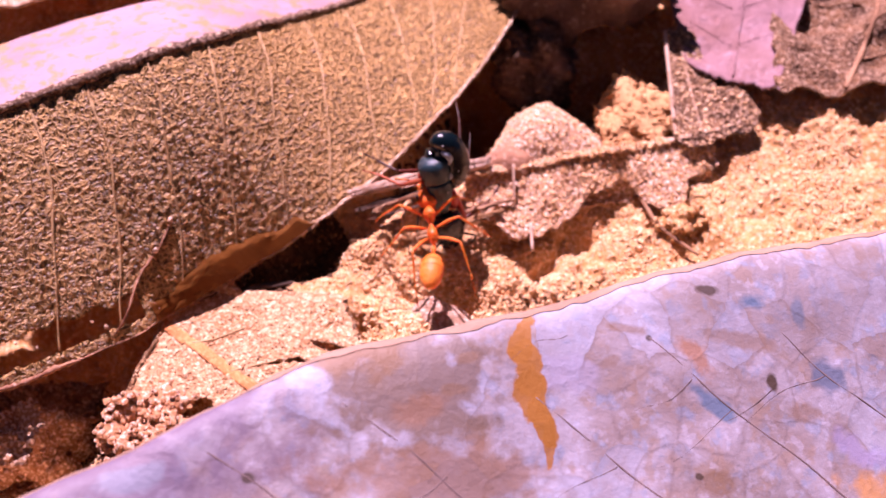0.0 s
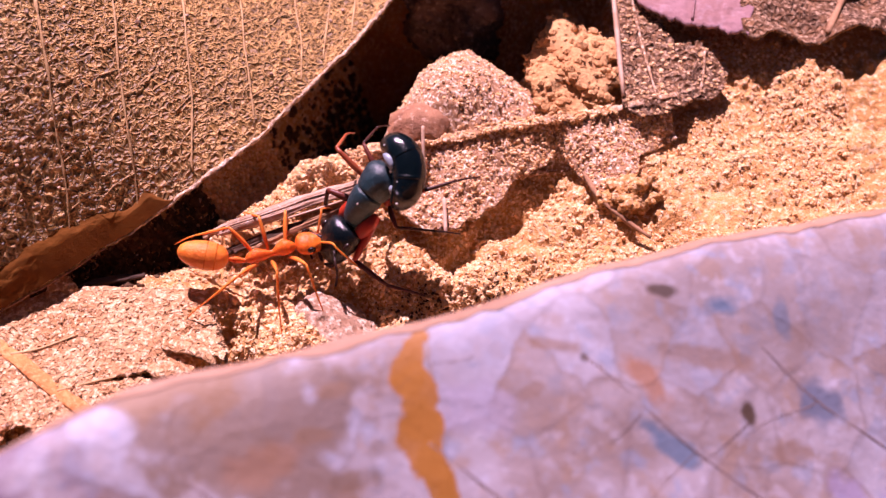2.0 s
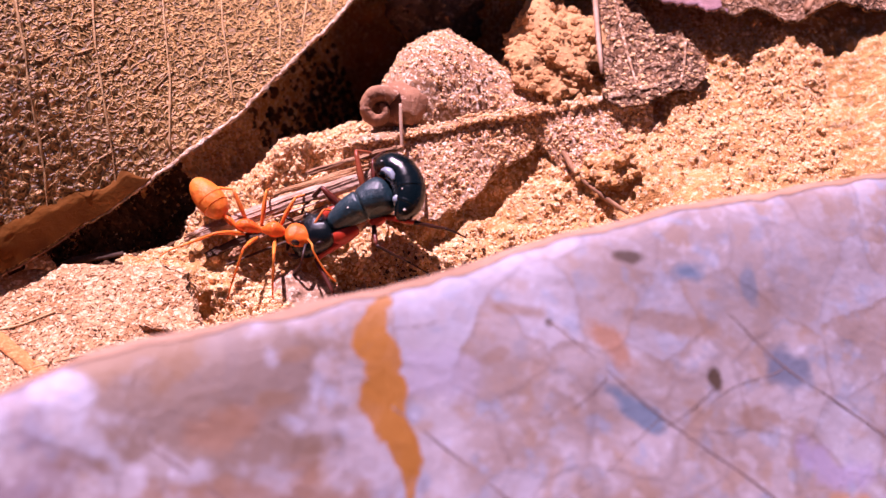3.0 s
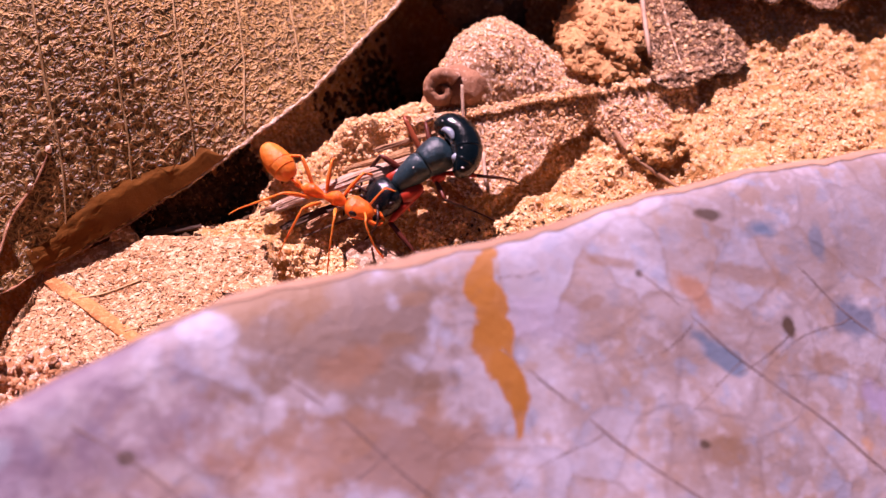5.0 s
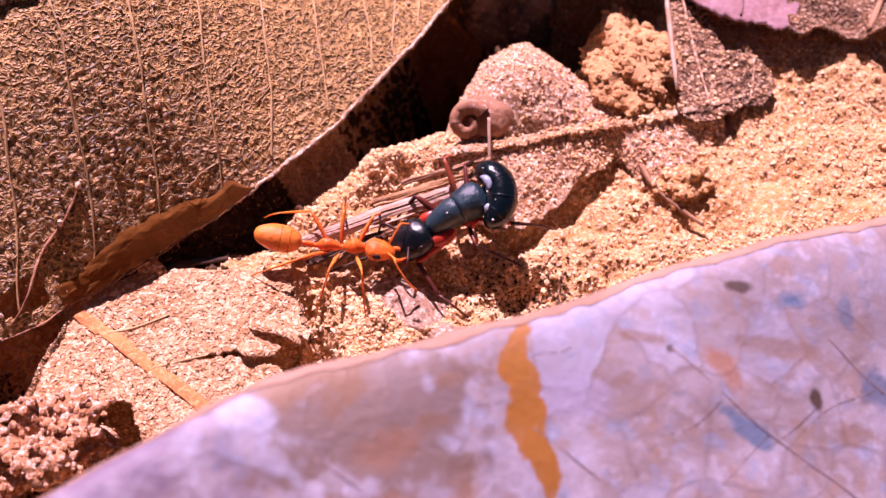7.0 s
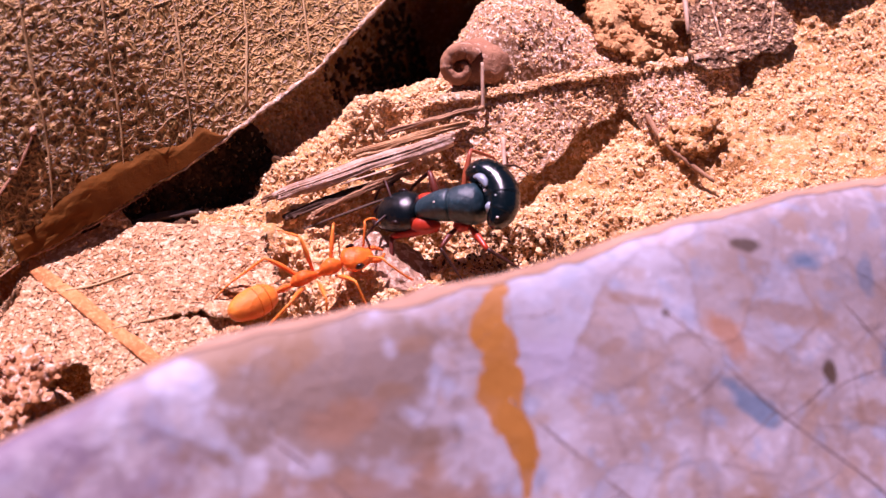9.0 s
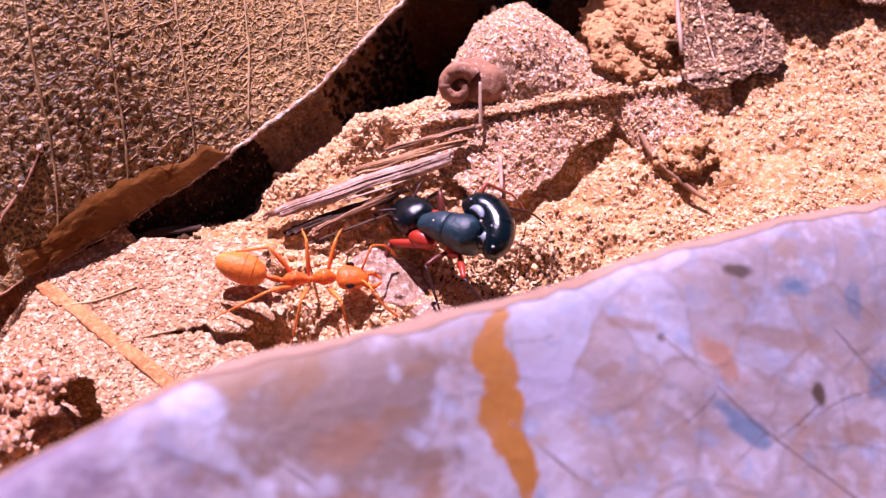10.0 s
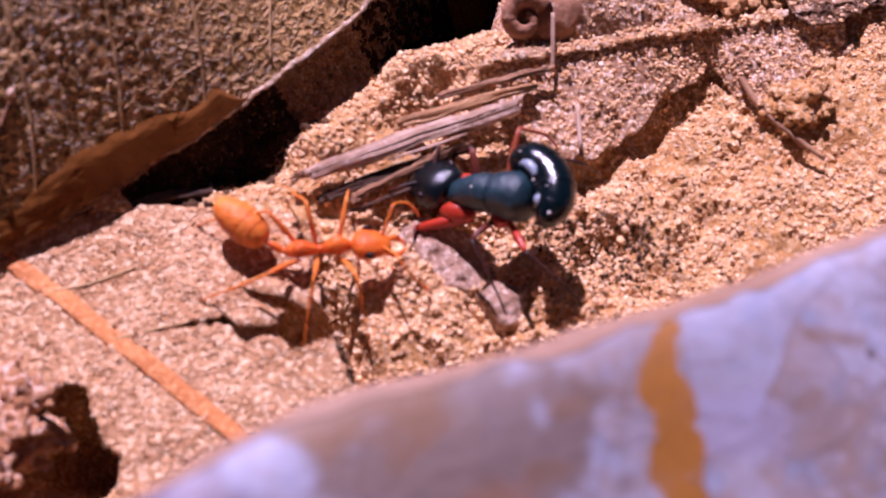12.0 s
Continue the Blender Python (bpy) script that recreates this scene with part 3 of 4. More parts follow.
    # the first patch paints lens falloff over the left end; the others are stains
    for args in ((-1.62, 2.38, 1.05, 1.1, 0, (0.140, 0.096, 0.146), 0.85, 0.35, 1.15), (-0.14, 2.86, 0.46, 0.34, 0, (0.18, 0.115, 0.08), 0.82, 0.75, 1.08), (-0.36, 2.97, 0.27, 0.14, 22, tan, 0.9), (-0.06, 2.74, 0.16, 0.10, 30, (0.28, 0.12, 0.045), 0.4), (0.10, 2.42, 0.7, 0.2, 10, (0.25, 0.14, 0.09), 0.75),
                 (1.45, 3.24, 0.14, 0.09, -40, (0.32, 0.155, 0.085), 0.8), (1.50, 2.62, 0.12, 0.08, 20, tan, 0.6), (2.05, 3.06, 0.13, 0.06, 0, tan, 0.6), (1.02, 3.34, 0.16, 0.035, 0, tan, 0.6),
                 (2.42, 2.74, 0.2, 0.1, 0, (0.55, 0.25, 0.06), 0.7), (1.70, 3.38, 0.24, 0.05, 0, tan, 0.5), (0.15, 3.02, 0.10, 0.03, 20, tan, 0.5), (0.12, 2.86, 0.08, 0.03, 10, tan, 0.5), (0.95, 3.16, 0.09, 0.035, 30, tan, 0.45),
                 (1.77, 3.60, 0.10, 0.07, 10, blue, 0.9), (2.05, 3.60, 0.05, 0.10, 0, blue, 0.6), (2.22, 3.27, 0.10, 0.13, 20, (0.10, 0.13, 0.20), 0.85), (1.52, 3.02, 0.16, 0.055, -28, blue, 0.85),
                 (-1.38, 2.20, 0.16, 0.08, 20, (0.20, 0.22, 0.28), 0.7), (2.35, 2.92, 0.2, 0.1, 0, (0.30, 0.26, 0.44), 0.6), (0.75, 3.06, 0.16, 0.12, 10, (0.34, 0.31, 0.42), 0.6),
                 (0.48, 3.20, 0.055, 0.17, -10, ochre, 0.95, 0.90, 1.06), (0.50, 3.04, 0.07, 0.17, 0, ochre, 0.95, 0.90, 1.06), (0.51, 2.90, 0.08, 0.16, 10, ochre, 0.95, 0.90, 1.06), (0.57, 2.80, 0.06, 0.13, 30, ochre, 0.95, 0.90, 1.06), (0.62, 2.69, 0.028, 0.12, 0, ochre, 0.9, 0.90, 1.06),
                 (1.86, 3.20, 0.045, 0.055, 20, dark, 0.95), (1.52, 3.63, 0.07, 0.028, 5, dark, 0.85), (1.42, 2.64, 0.03, 0.022, 0, dark, 0.9), (-0.83, 2.29, 0.035, 0.03, 0, dark, 0.85), (1.17, 3.31, 0.022, 0.02, 0, dark, 0.8)):
        col = stain_or_falloff(col, *args)
    nt.links.new(col, bs.inputs["Base Color"])
    return m


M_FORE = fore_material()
M_FORE_RIM = material("tan_leaf_margin", (0.40, 0.25, 0.17), (0.29, 0.165, 0.10), 260, rough=0.6, bump=0.008, bump_scale=1500)
M_FORE_VEIN = material("grey_vein", (0.13, 0.085, 0.08), (0.20, 0.135, 0.125), 400, rough=0.6, bump=0.006, bump_scale=1500)


def fore_edge(x):
    """Plan y of the pale leaf's far edge."""
    return 3.135 + 0.508 * x - 0.032 * x * x + 0.105 * math.exp(-((x + 0.55) / 0.50) ** 2)


def fore_point(x, q, lift=0.0):
    """A place on the pale leaf: plan x of its far edge, q back from that edge."""
    y = fore_edge(x) + 0.02 * fbm(x * 2, 0.3, 0.0, 3) - q
    z = 0.88 - 0.33 * x + 0.33 * y
    z -= 0.10 * math.exp(-(q / 0.10)) + 0.10 * max(0.0, q - 1.6) ** 1.5
    z += 0.05 * fbm(x * 0.9, y * 0.9, 8.0, 3)
    return Vector((x, y, max(z, 0.0) + lift))


def on_fore(x, y, lift):
    return fore_point(x, fore_edge(x) - y, lift)


def make_fore_leaf():
    leaf = thing("pale_leaf", "pale violet-grey leaf with ochre and blue stains, tilted over soil", "leaf")

    def place(u, v):
        x = -3.2 + 7.4 * u
        return fore_point(x, 6.2 * v ** 1.5 * (1 - 0.5 * (2 * u - 1) ** 4))

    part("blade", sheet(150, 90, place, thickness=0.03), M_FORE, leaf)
    part("rim", tube([fore_point(x, 0.0, -0.005) for x in np.linspace(-3.1, 4.1, 90)], [0.010 + 0.006 * noise.noise((i * 0.7, 3, 0)) for i in range(90)], 6, 1.0, 0.4), M_FORE_RIM, leaf, "tan curled margin")
    part("margin", sheet(220, 6, lambda u, v: fore_point(-0.95 + 4.6 * u, v * (0.045 + 0.035 * fbm(u * 22, 4.0, 0.0, 3)) * step(0.0, 0.06, u), 0.004)), M_FORE_RIM, leaf, "tan stained margin")
    for x, y in ((-1.15, 2.45), (-0.42, 2.71), (0.55, 2.90), (1.17, 3.29), (1.85, 3.52)):
        pts = [on_fore(x + 0.95 * t, y - 0.55 * t + 0.02 * math.sin(7 * t + x), -0.002) for t in np.linspace(0, 1.4, 11)]
        part("vein", tube(pts, list(np.linspace(0.005, 0.009, 11)), 6, 0.5, 0.4), M_FORE_VEIN, leaf)
    for x, y, run in ((0.98, 2.66, 0.5), (1.40, 3.13, 0.35), (1.86, 3.16, 0.5), (2.20, 3.34, 0.5), (0.10, 2.44, 0.4), (0.72, 3.30, 0.3), (1.62, 2.98, 0.5)):
        pts = [on_fore(x - run * t, y - 0.75 * run * t + 0.03 * math.sin(5 * t + y * 9), -0.002) for t in np.linspace(0, 1, 8)]
        part("vein", tube(pts, list(np.linspace(0.005, 0.003, 8)), 6, 0.5, 0.5), M_FORE_VEIN, leaf)
    return leaf


make_fore_leaf()

# ---- the flat litter leaf with an orange rib ----


def litter_z(x, y):
    return 0.05 + 0.03 * fbm(x * 1.6, y * 1.6, 6.0, 3) + 0.015 * fbm(x * 9, y * 9, 6.0, 2)


def litter_gap(p):
    """True where the litter leaf is cracked or holed."""
    crack = near(p.x, p.y, -1.16, 4.03, -0.98, 4.06) < 0.012 + 0.02 * noise.noise((p.x * 18, p.y * 18, 0)) or near(p.x, p.y, -1.0, 4.06, -0.8, 4.02) < 0.02
    hole = math.hypot((p.x + 0.64) / 0.17, (p.y - 4.06) / 0.12) < 1 + 0.5 * fbm(p.x * 6, p.y * 6, 3.0, 3)
    pit = math.hypot(p.x + 1.62, (p.y - 3.53) * 0.8) < 0.15 + 0.06 * fbm(p.x * 6, p.y * 6, 1.0, 3)
    gone = p.x < -1.36 and p.y < 3.76 - 0.9 * max(0.0, p.x + 1.75) + 0.05 * fbm(p.x * 7, p.y * 7, 6.0, 3)
    return crack or hole or pit or gone


def make_litter_leaf():
    leaf = thing("litter_leaf", "flat crumbling tan leaf with an orange midrib and torn hole", "leaf")

    def place(u, v):
        x = -2.35 + 1.95 * u
        top = 4.62 - 0.30 * step(-1.55, -2.05, x) - 0.62 * step(-0.75, -0.40, x) + 0.03 * fbm(x * 4, 0.0, 0.0, 3)
        y = 3.05 + (top - 3.05) * v
        x = max(x, -1.98 - 0.25 * (4.33 - y) + 0.02 * fbm(y * 8, 1.0, 0.0, 3))
        x = min(x, -0.70 + (4.52 - y) * 0.37 + 0.006 * fbm(y * 9, 3.0, 0.0, 2))
        d = noise.voronoi((x * 20, y * 20, 2.5))[0]
        return Vector((x, y, litter_z(x, y) + 0.004 * (0.4 - min(1.0, 2.2 * (d[1] - d[0]))) + 0.008 * noise.noise((x * 30, y * 30, 0))))

    part("blade", sheet(190, 160, place, lambda u, v: not litter_gap(place(u, v)), 0.02), M_LITTER, leaf)
    rib = [(-1.985, 4.335), (-1.85, 4.24), (-1.74, 4.17), (-1.45, 3.95), (-1.22, 3.78), (-1.03, 3.63), (-0.6, 3.3)]
    part("midrib", tube([(x, y, litter_z(x, y) + 0.003) for x, y in rib], [0.030, 0.040, 0.038, 0.040, 0.038, 0.040, 0.035], 14, 0.10, 0.45), M_RIB, leaf, "orange midrib")
    part("vein", tube([(x, y, litter_z(x, y) + 0.004) for x, y in ((-1.75, 4.18), (-1.6, 4.22), (-1.4, 4.3))], [0.01, 0.008, 0.005], 6, 0.7), M_VEIN, leaf)
    part("vein", tube([(x, y, litter_z(x, y) + 0.004) for x, y in ((-1.45, 3.95), (-1.3, 4.0), (-1.15, 4.04))], [0.01, 0.008, 0.005], 6, 0.7), M_VEIN, leaf)
    flap = tube([(-0.98, 4.09, 0.06), (-0.9, 4.05, 0.10), (-0.80, 4.06, 0.08), (-0.74, 4.10, 0.05)], [0.02, 0.05, 0.05, 0.02], 8, 0.35, 0.6)
    part("torn_flap", tube([(-0.93, 4.24, 0.05), (-0.82, 4.20, 0.10), (-0.70, 4.17, 0.10), (-0.62, 4.10, 0.08)], [0.02, 0.045, 0.04, 0.015], 8, 0.3, 0.9), M_LITTER, leaf, "curled torn flap")
    part("torn_flap", flap, M_LITTER, leaf, "curled torn flap")


make_litter_leaf()


def dust_litter():
    rnd = random.Random(12)
    spots = []
    for _ in range(2600):
        x, y = rnd.uniform(-2.1, -0.6), rnd.uniform(3.3, 4.55)
        if litter_gap(Vector((x, y, 0))):
            continue
        if x > -1.98 - 0.25 * (4.33 - y) + 0.05 and not (x > -0.85 and y < 4.25) and y < 4.62 - 0.30 * step(-1.55, -2.05, x):
            r = 0.004 + 0.008 * rnd.random() ** 4
            spots.append((x, y, litter_z(x, y) + 0.1 * r, r))
    grains("leaf_dust", "fine pale grains on the crumbling litter leaf", spots, M_LITTER, 12)


dust_litter()

# ---- the dusted brown leaf with its curled tip, and the ridged leaf that slides down over it ----

RIDGE = Vector((0.14, 5.42))
RD, RN = Vector((0.97, 0.24)).normalized(), Vector((-0.24, 0.97)).normalized()


def speck(p):
    """Fine crumbly relief of a dusted blade."""
    return 0.04 * fbm(p.x * 3, p.y * 3, 9.0, 3) + 0.03 * (0.5 - noise.voronoi((p.x * 22, p.y * 22, 3.0))[0][0])


def dusty_point(a, b):
    """Upper leaf: a along its foot in cm, b from 0 (under the ridge) to 1 (its far edge)."""
    up = np.interp(a, (0, 0.15, 0.25, 0.53, 0.86, 1.1, 1.33, 1.9), (0.10, 0.3, 0.48, 0.80, 0.92, 0.64, 0.28, 0.12))
    p = RIDGE + RD * a + RN * (b * up - 0.16 * (1 - b))
    z = 0.10 * step(0.0, 0.3, b) - 0.05 * step(0.3, 0.0, b) + 0.28 * step(0.2, 0.6, a) * math.exp(-((a - 0.6) / 0.5) ** 2) * math.sin(math.pi * min(1.0, b ** 1.5 * 0.9)) - 0.16 * b ** 3
    return Vector((p.x, p.y, z + speck(p)))


def flank_point(a, b):
    """Ridged leaf below its midrib: a along the midrib in cm, b from 0 (the midrib) to 1 (its torn lower edge)."""
    lo = np.interp(a, (0, 0.15, 0.4, 0.6, 0.81, 1.12, 1.2, 1.28, 1.38, 1.58, 1.68, 1.95), (0.12, 0.40, 0.56, 0.50, 0.35, 0.20, 0.15, 0.34, 0.53, 0.50, 0.30, 0.22))
    lo *= 1 + 0.14 * fbm(a * 6, 0.0, 4.0, 3)
    p = RIDGE + RD * a - RN * (b * lo)
    return Vector((p.x, p.y, 0.14 - 0.15 * b ** 0.8 + 0.05 * step(0.75, 1.0, b) * noise.noise((a * 9, 2.0, 0.0)) + 0.8 * speck(p)))


def make_dusty_leaf():
    leaf = thing("dusted_leaf", "curled brown dead leaf dusted with sand, half sunk in the soil", "leaf")
    part("blade", sheet(130, 80, lambda u, v: dusty_point(1.9 * u, v), thickness=0.03), M_DUSTY, leaf)
    coil = [Vector((0.36 + r * math.cos(w), 5.62 + 0.80 * r * math.sin(w), 0.24 + 0.60 * r * math.sin(w))) for w, r in ((w, 0.120 - 0.013 * w) for w in np.linspace(0.6, 7.6, 24))]
    tip = part("curled_tip", tube(coil, [0.050 - 0.0013 * i for i in range(24)], 12, 1.3, 0.14), M_KNOT, leaf, "brown rolled leaf tip")
    part("tip_base", lump(0.18, (1.1, 0.9, 0.8), 0.2, 2.2, 3.0), M_KNOT, leaf, at=(0.48, 5.73, 0.15))
    rnd = random.Random(9)
    spots = []
    for _ in range(3600):
        p = dusty_point(1.9 * rnd.random(), rnd.uniform(0.1, 1))
        if math.hypot(p.x - 0.46, p.y - 5.71) < 0.20 * rnd.uniform(0.8, 1.3):
            continue
        spots.append((p.x, p.y, p.z, 0.0055 + 0.010 * rnd.random() ** 3))
    grains("sand_dusting", "fine sand grains dusting the curled brown leaf", spots, M_GRAIN, 9)
    return tip


NET_EDGE = [(1.77, 6.96), (1.98, 6.92), (2.00, 6.70), (2.05, 6.48), (2.12, 6.34), (2.30, 6.36), (2.46, 6.12), (2.36, 5.96), (2.16, 5.86), (2.00, 5.76), (1.86, 5.74), (1.74, 5.82), (1.75, 6.2)]


def in_net(x, y):
    """True inside the plan of the netted remnant."""
    odd = False
    for (ax, ay), (bx, by) in zip(NET_EDGE, NET_EDGE[1:] + NET_EDGE[:1]):
        if (ay > y) != (by > y) and x < ax + (y - ay) * (bx - ax) / (by - ay):
            odd = not odd
    return odd


def net_point(x, y):
    return Vector((x, y, 0.15 + 0.06 * (y - 5.7) - 0.12 * (x - 1.9) + 0.05 * fbm(x * 2.5, y * 2.5, 2.0, 3) + 0.022 * noise.noise((x * 18, y * 18, 6.0))))


def make_ridge_leaf():
    leaf = thing("ridge_leaf", "sanded brown dead leaf with a raised midrib and netted dark remnant", "leaf")
    part("blade", sheet(150, 60, lambda u, v: flank_point(1.95 * u, v), thickness=0.03), M_DUSTY, leaf)
    stem = [flank_point(a, 0.0) + Vector((0, 0, 0.012)) for a in np.linspace(-0.12, 2.0, 40)]
    part("midrib", tube(stem, [0.040 * step(-1, 5, i) * (1 - 0.014 * i) + 0.008 * noise.noise((i * 0.7, 5, 0)) for i in range(40)], 12, 0.38, 0.5), M_RIDGE, leaf, "raised sandy midrib")

    def place(u, v):
        return net_point(1.66 + 1.02 * u, 5.48 + 1.50 * v)

    def keep(u, v):
        x, y = 1.66 + 1.02 * u, 5.48 + 1.50 * v
        eaten = noise.voronoi((x * 13, y * 13, 3.0))[0][0] < 0.20 and noise.noise((x * 2.6, y * 2.6, 5.0)) > -0.05
        return in_net(x + 0.04 * noise.noise((x * 8, y * 8, 1.0)), y + 0.04 * noise.noise((x * 8, y * 8, 9.0))) and not eaten

    part("netted_blade", sheet(90, 130, place, keep, 0.015), M_MESH, leaf, "dark decayed netted blade")
    for pts in (((1.86, 6.75), (1.90, 6.30), (1.97, 5.80)), ((2.30, 6.26), (2.28, 6.10), (2.24, 5.94))):
        part("vein", tube([net_point(x, y) + Vector((0, 0, 0.012)) for x, y in pts], [0.009, 0.010, 0.006], 6, 0.8, 0.6), M_RIDGE, leaf)
    rnd = random.Random(19)
    bm = bmesh.new()
    for _ in range(2600):
        p = flank_point(1.9 * rnd.random(), rnd.random())
        r = 0.0055 + 0.010 * rnd.random() ** 3
        bmesh.ops.create_icosphere(bm, subdivisions=1, radius=r, matrix=Matrix.Translation(p) @ Euler((rnd.random() * 6, rnd.random() * 6, 0)).to_matrix().to_4x4() @ Matrix.Diagonal((1.2, 0.9, 0.75, 1)))
        if _ % 4 == 0:
            p = flank_point(rnd.uniform(-0.1, 1.6), 0.0) + Vector((RN.x, RN.y, 0)) * rnd.uniform(-0.04, 0.03) + Vector((0, 0, 0.022))
            bmesh.ops.create_icosphere(bm, subdivisions=1, radius=r * 1.2, matrix=Matrix.Translation(p) @ Euler((rnd.random() * 6, rnd.random() * 6, 0)).to_matrix().to_4x4() @ Matrix.Diagonal((1.2, 0.9, 0.75, 1)))
        if _ % 3 == 0:
            x, y = rnd.uniform(1.7, 2.5), rnd.uniform(5.7, 6.95)
            if keep((x - 1.66) / 1.02, (y - 5.48) / 1.50):
                bmesh.ops.create_icosphere(bm, subdivisions=1, radius=r, matrix=Matrix.Translation(net_point(x, y)) @ Matrix.Diagonal((1.2, 0.9, 0.75, 1)))
        if len(bm.verts) > 2400:
            DUST.append(bm)
            bm = bmesh.new()
    DUST.append(bm)
    for b in DUST:
        part("dusting", b, M_GRAIN, leaf, smooth=False, kind="stuff")
    return leaf


DUST = []
curled_tip = make_dusty_leaf()
ridge_leaf = make_ridge_leaf()

# ---- other litter ----


def ragged(name, label, corners, z, mat, seed, nu=70, nv=70, bend=0.08, edge=0.05, rib=M_VEIN, fine=1.0):
    """A flat ragged leaf piece over a four-cornered plan."""
    leaf = thing(name, label, "leaf")
    a, b, c, d = (Vector(p) for p in corners)

    def place(u, v):
        ru = u + edge * (4 * u * (1 - u) - 1) * fbm(v * 5, seed, 0.0, 3)
        rv = v + edge * (4 * v * (1 - v) - 1) * fbm(u * 5, seed + 4, 0.0, 3)
        p = a.lerp(b, ru).lerp(d.lerp(c, ru), rv)
        return Vector((p.x, p.y, z + bend * fbm(p.x * 1.5, p.y * 1.5, seed, 3) + 0.01 * noise.noise((p.x * 20, p.y * 20, seed))))

    part("blade", sheet(nu, nv, place, thickness=0.02), mat, leaf)
    lift = Vector((0, 0, 0.008))
    part("midrib", tube([place(0.5 + 0.06 * math.sin(3 * t), t) + lift for t in np.linspace(0.02, 0.98, 14)], list(np.linspace(0.025 * fine, 0.012 * fine, 14)), 6, 0.8, 0.4), rib, leaf)
    for t in (0.2, 0.4, 0.6, 0.8):
        for e in (0.08, 0.92):
            part("vein", tube([place(0.5 + (e - 0.5) * q, t + 0.12 * q) + lift * 0.6 for q in np.linspace(0.05, 0.95, 7)], list(np.linspace(0.010 * fine, 0.004 * fine, 7)), 6, 0.8, 0.3), rib, leaf)
    return leaf


ragged("pale_pink_leaf", "smooth pale pinkish dry leaf lying on darker litter", ((1.88, 6.66), (2.55, 6.38), (3.3, 8.6), (1.7, 8.4)), 0.30, M_PINK, 5.0, bend=0.05, rib=M_PINK, fine=0.35)
ragged("dark_litter_leaf", "dark brown decayed leaf scrap on the soil", ((2.50, 6.40), (3.7, 6.55), (4.6, 8.2), (2.75, 8.0)), 0.24, M_MESH, 8.0, bend=0.2, rib=M_BARK)
ragged("tan_leaf_scrap", "tan speckled leaf scrap behind the arched leaf", ((-4.8, 6.95), (-2.3, 7.75), (-2.3, 8.9), (-4.9, 8.9)), 0.35, M_DUSTY, 4.0, bend=0.1, rib=M_DUSTY)
ragged("shaded_leaf_scrap", "dark brown crumbling leaf scrap under the arched leaf", ((-3.6, 3.3), (-2.75, 3.3), (-2.5, 4.25), (-3.6, 4.2)), -0.62, M_MESH, 3.0, bend=0.1, rib=M_MESH)


def stick(name, label, pts, radii, mat, flat=1.0, wobble=0.3, category="twig", sides=8):
    s = part(name, tube(pts, radii, sides, flat, wobble), mat)
    return tagged(s, label, category)


stick("straw", "thin pale straw along the decayed leaf", [(1.715, 7.0, 0.36), (1.725, 6.5, 0.30), (1.735, 5.95, 0.22)], [0.015, 0.019, 0.013], M_STRAW)
stick("straw", "short pale straw standing against the curled leaf tip", [(0.49, 5.62, 0.30), (0.495, 5.5, 0.23), (0.50, 5.38, 0.14)], [0.010, 0.011, 0.012], M_STRAW)
stick("straw", "short pale straw below the leaf ridge", [(0.62, 5.22, 0.1), (0.63, 5.0, 0.06)], [0.014, 0.012], M_STRAW)
stick("rootlet", "thin brown rootlet on the soil", [(1.47, 5.52, 0.02), (1.55, 5.31, 0.03), (1.68, 5.15, 0.03), (1.84, 5.0, 0.03)], [0.016, 0.018, 0.016, 0.01], M_BARK)
stick("fibre", "pale plant fibre lying on the arched leaf", [leaf_point(3.62 + 0.66 * q, 0.70 + 0.27 * q + 0.01 * math.sin(9 * q), 0.010) for q in np.linspace(0, 1, 9)], [0.004, 0.008, 0.005, 0.009, 0.006, 0.010, 0.007, 0.009, 0.005], M_KNOT, 1.0, 1.2, "fibre")


tagged(part("leaf_flake", sheet(14, 10, lambda u, v: Vector((-1.66 + 0.17 * u + 0.03 * math.sin(5 * v), 4.575 + 0.09 * v + 0.03 * u * v, 0.035 + 0.05 * v + 0.02 * math.sin(4 * u))), lambda u, v: 0.12 + 0.1 * noise.noise((u * 5, 0, 0)) < v < 0.9 + 0.15 * noise.noise((u * 6, 3, 0)), 0.012), M_LITTER), "small pale curled leaf flake on the litter's edge", "leaf flake")
stick("bark_chip", "dark bark chip wedged under the leaf edge", [(-1.62, 4.62, -0.06), (-1.38, 4.70, -0.03), (-1.12, 4.77, -0.05)], [0.012, 0.026, 0.018], M_DARKWOOD, 0.6, 0.8, "bark")


def speckle_leaf():
    """Pale specks of grit on the arched leaf."""
    rnd = random.Random(21)
    spots = []
    for _ in range(160):
        p = leaf_point(rnd.uniform(1.0, 5.0), rnd.uniform(0.1, 0.97), 0.008)
        spots.append((p.x, p.y, p.z, 0.006 + 0.012 * rnd.random() ** 4))
    for s, k in ((3.62, 0.70), (3.80, 0.775)):
        p = leaf_point(s, k, 0.014)
        spots.append((p.x, p.y, p.z, 0.026))
    grains("leaf_grit", "pale grit specks on the arched leaf", spots, M_STRAW, 21)


speckle_leaf()


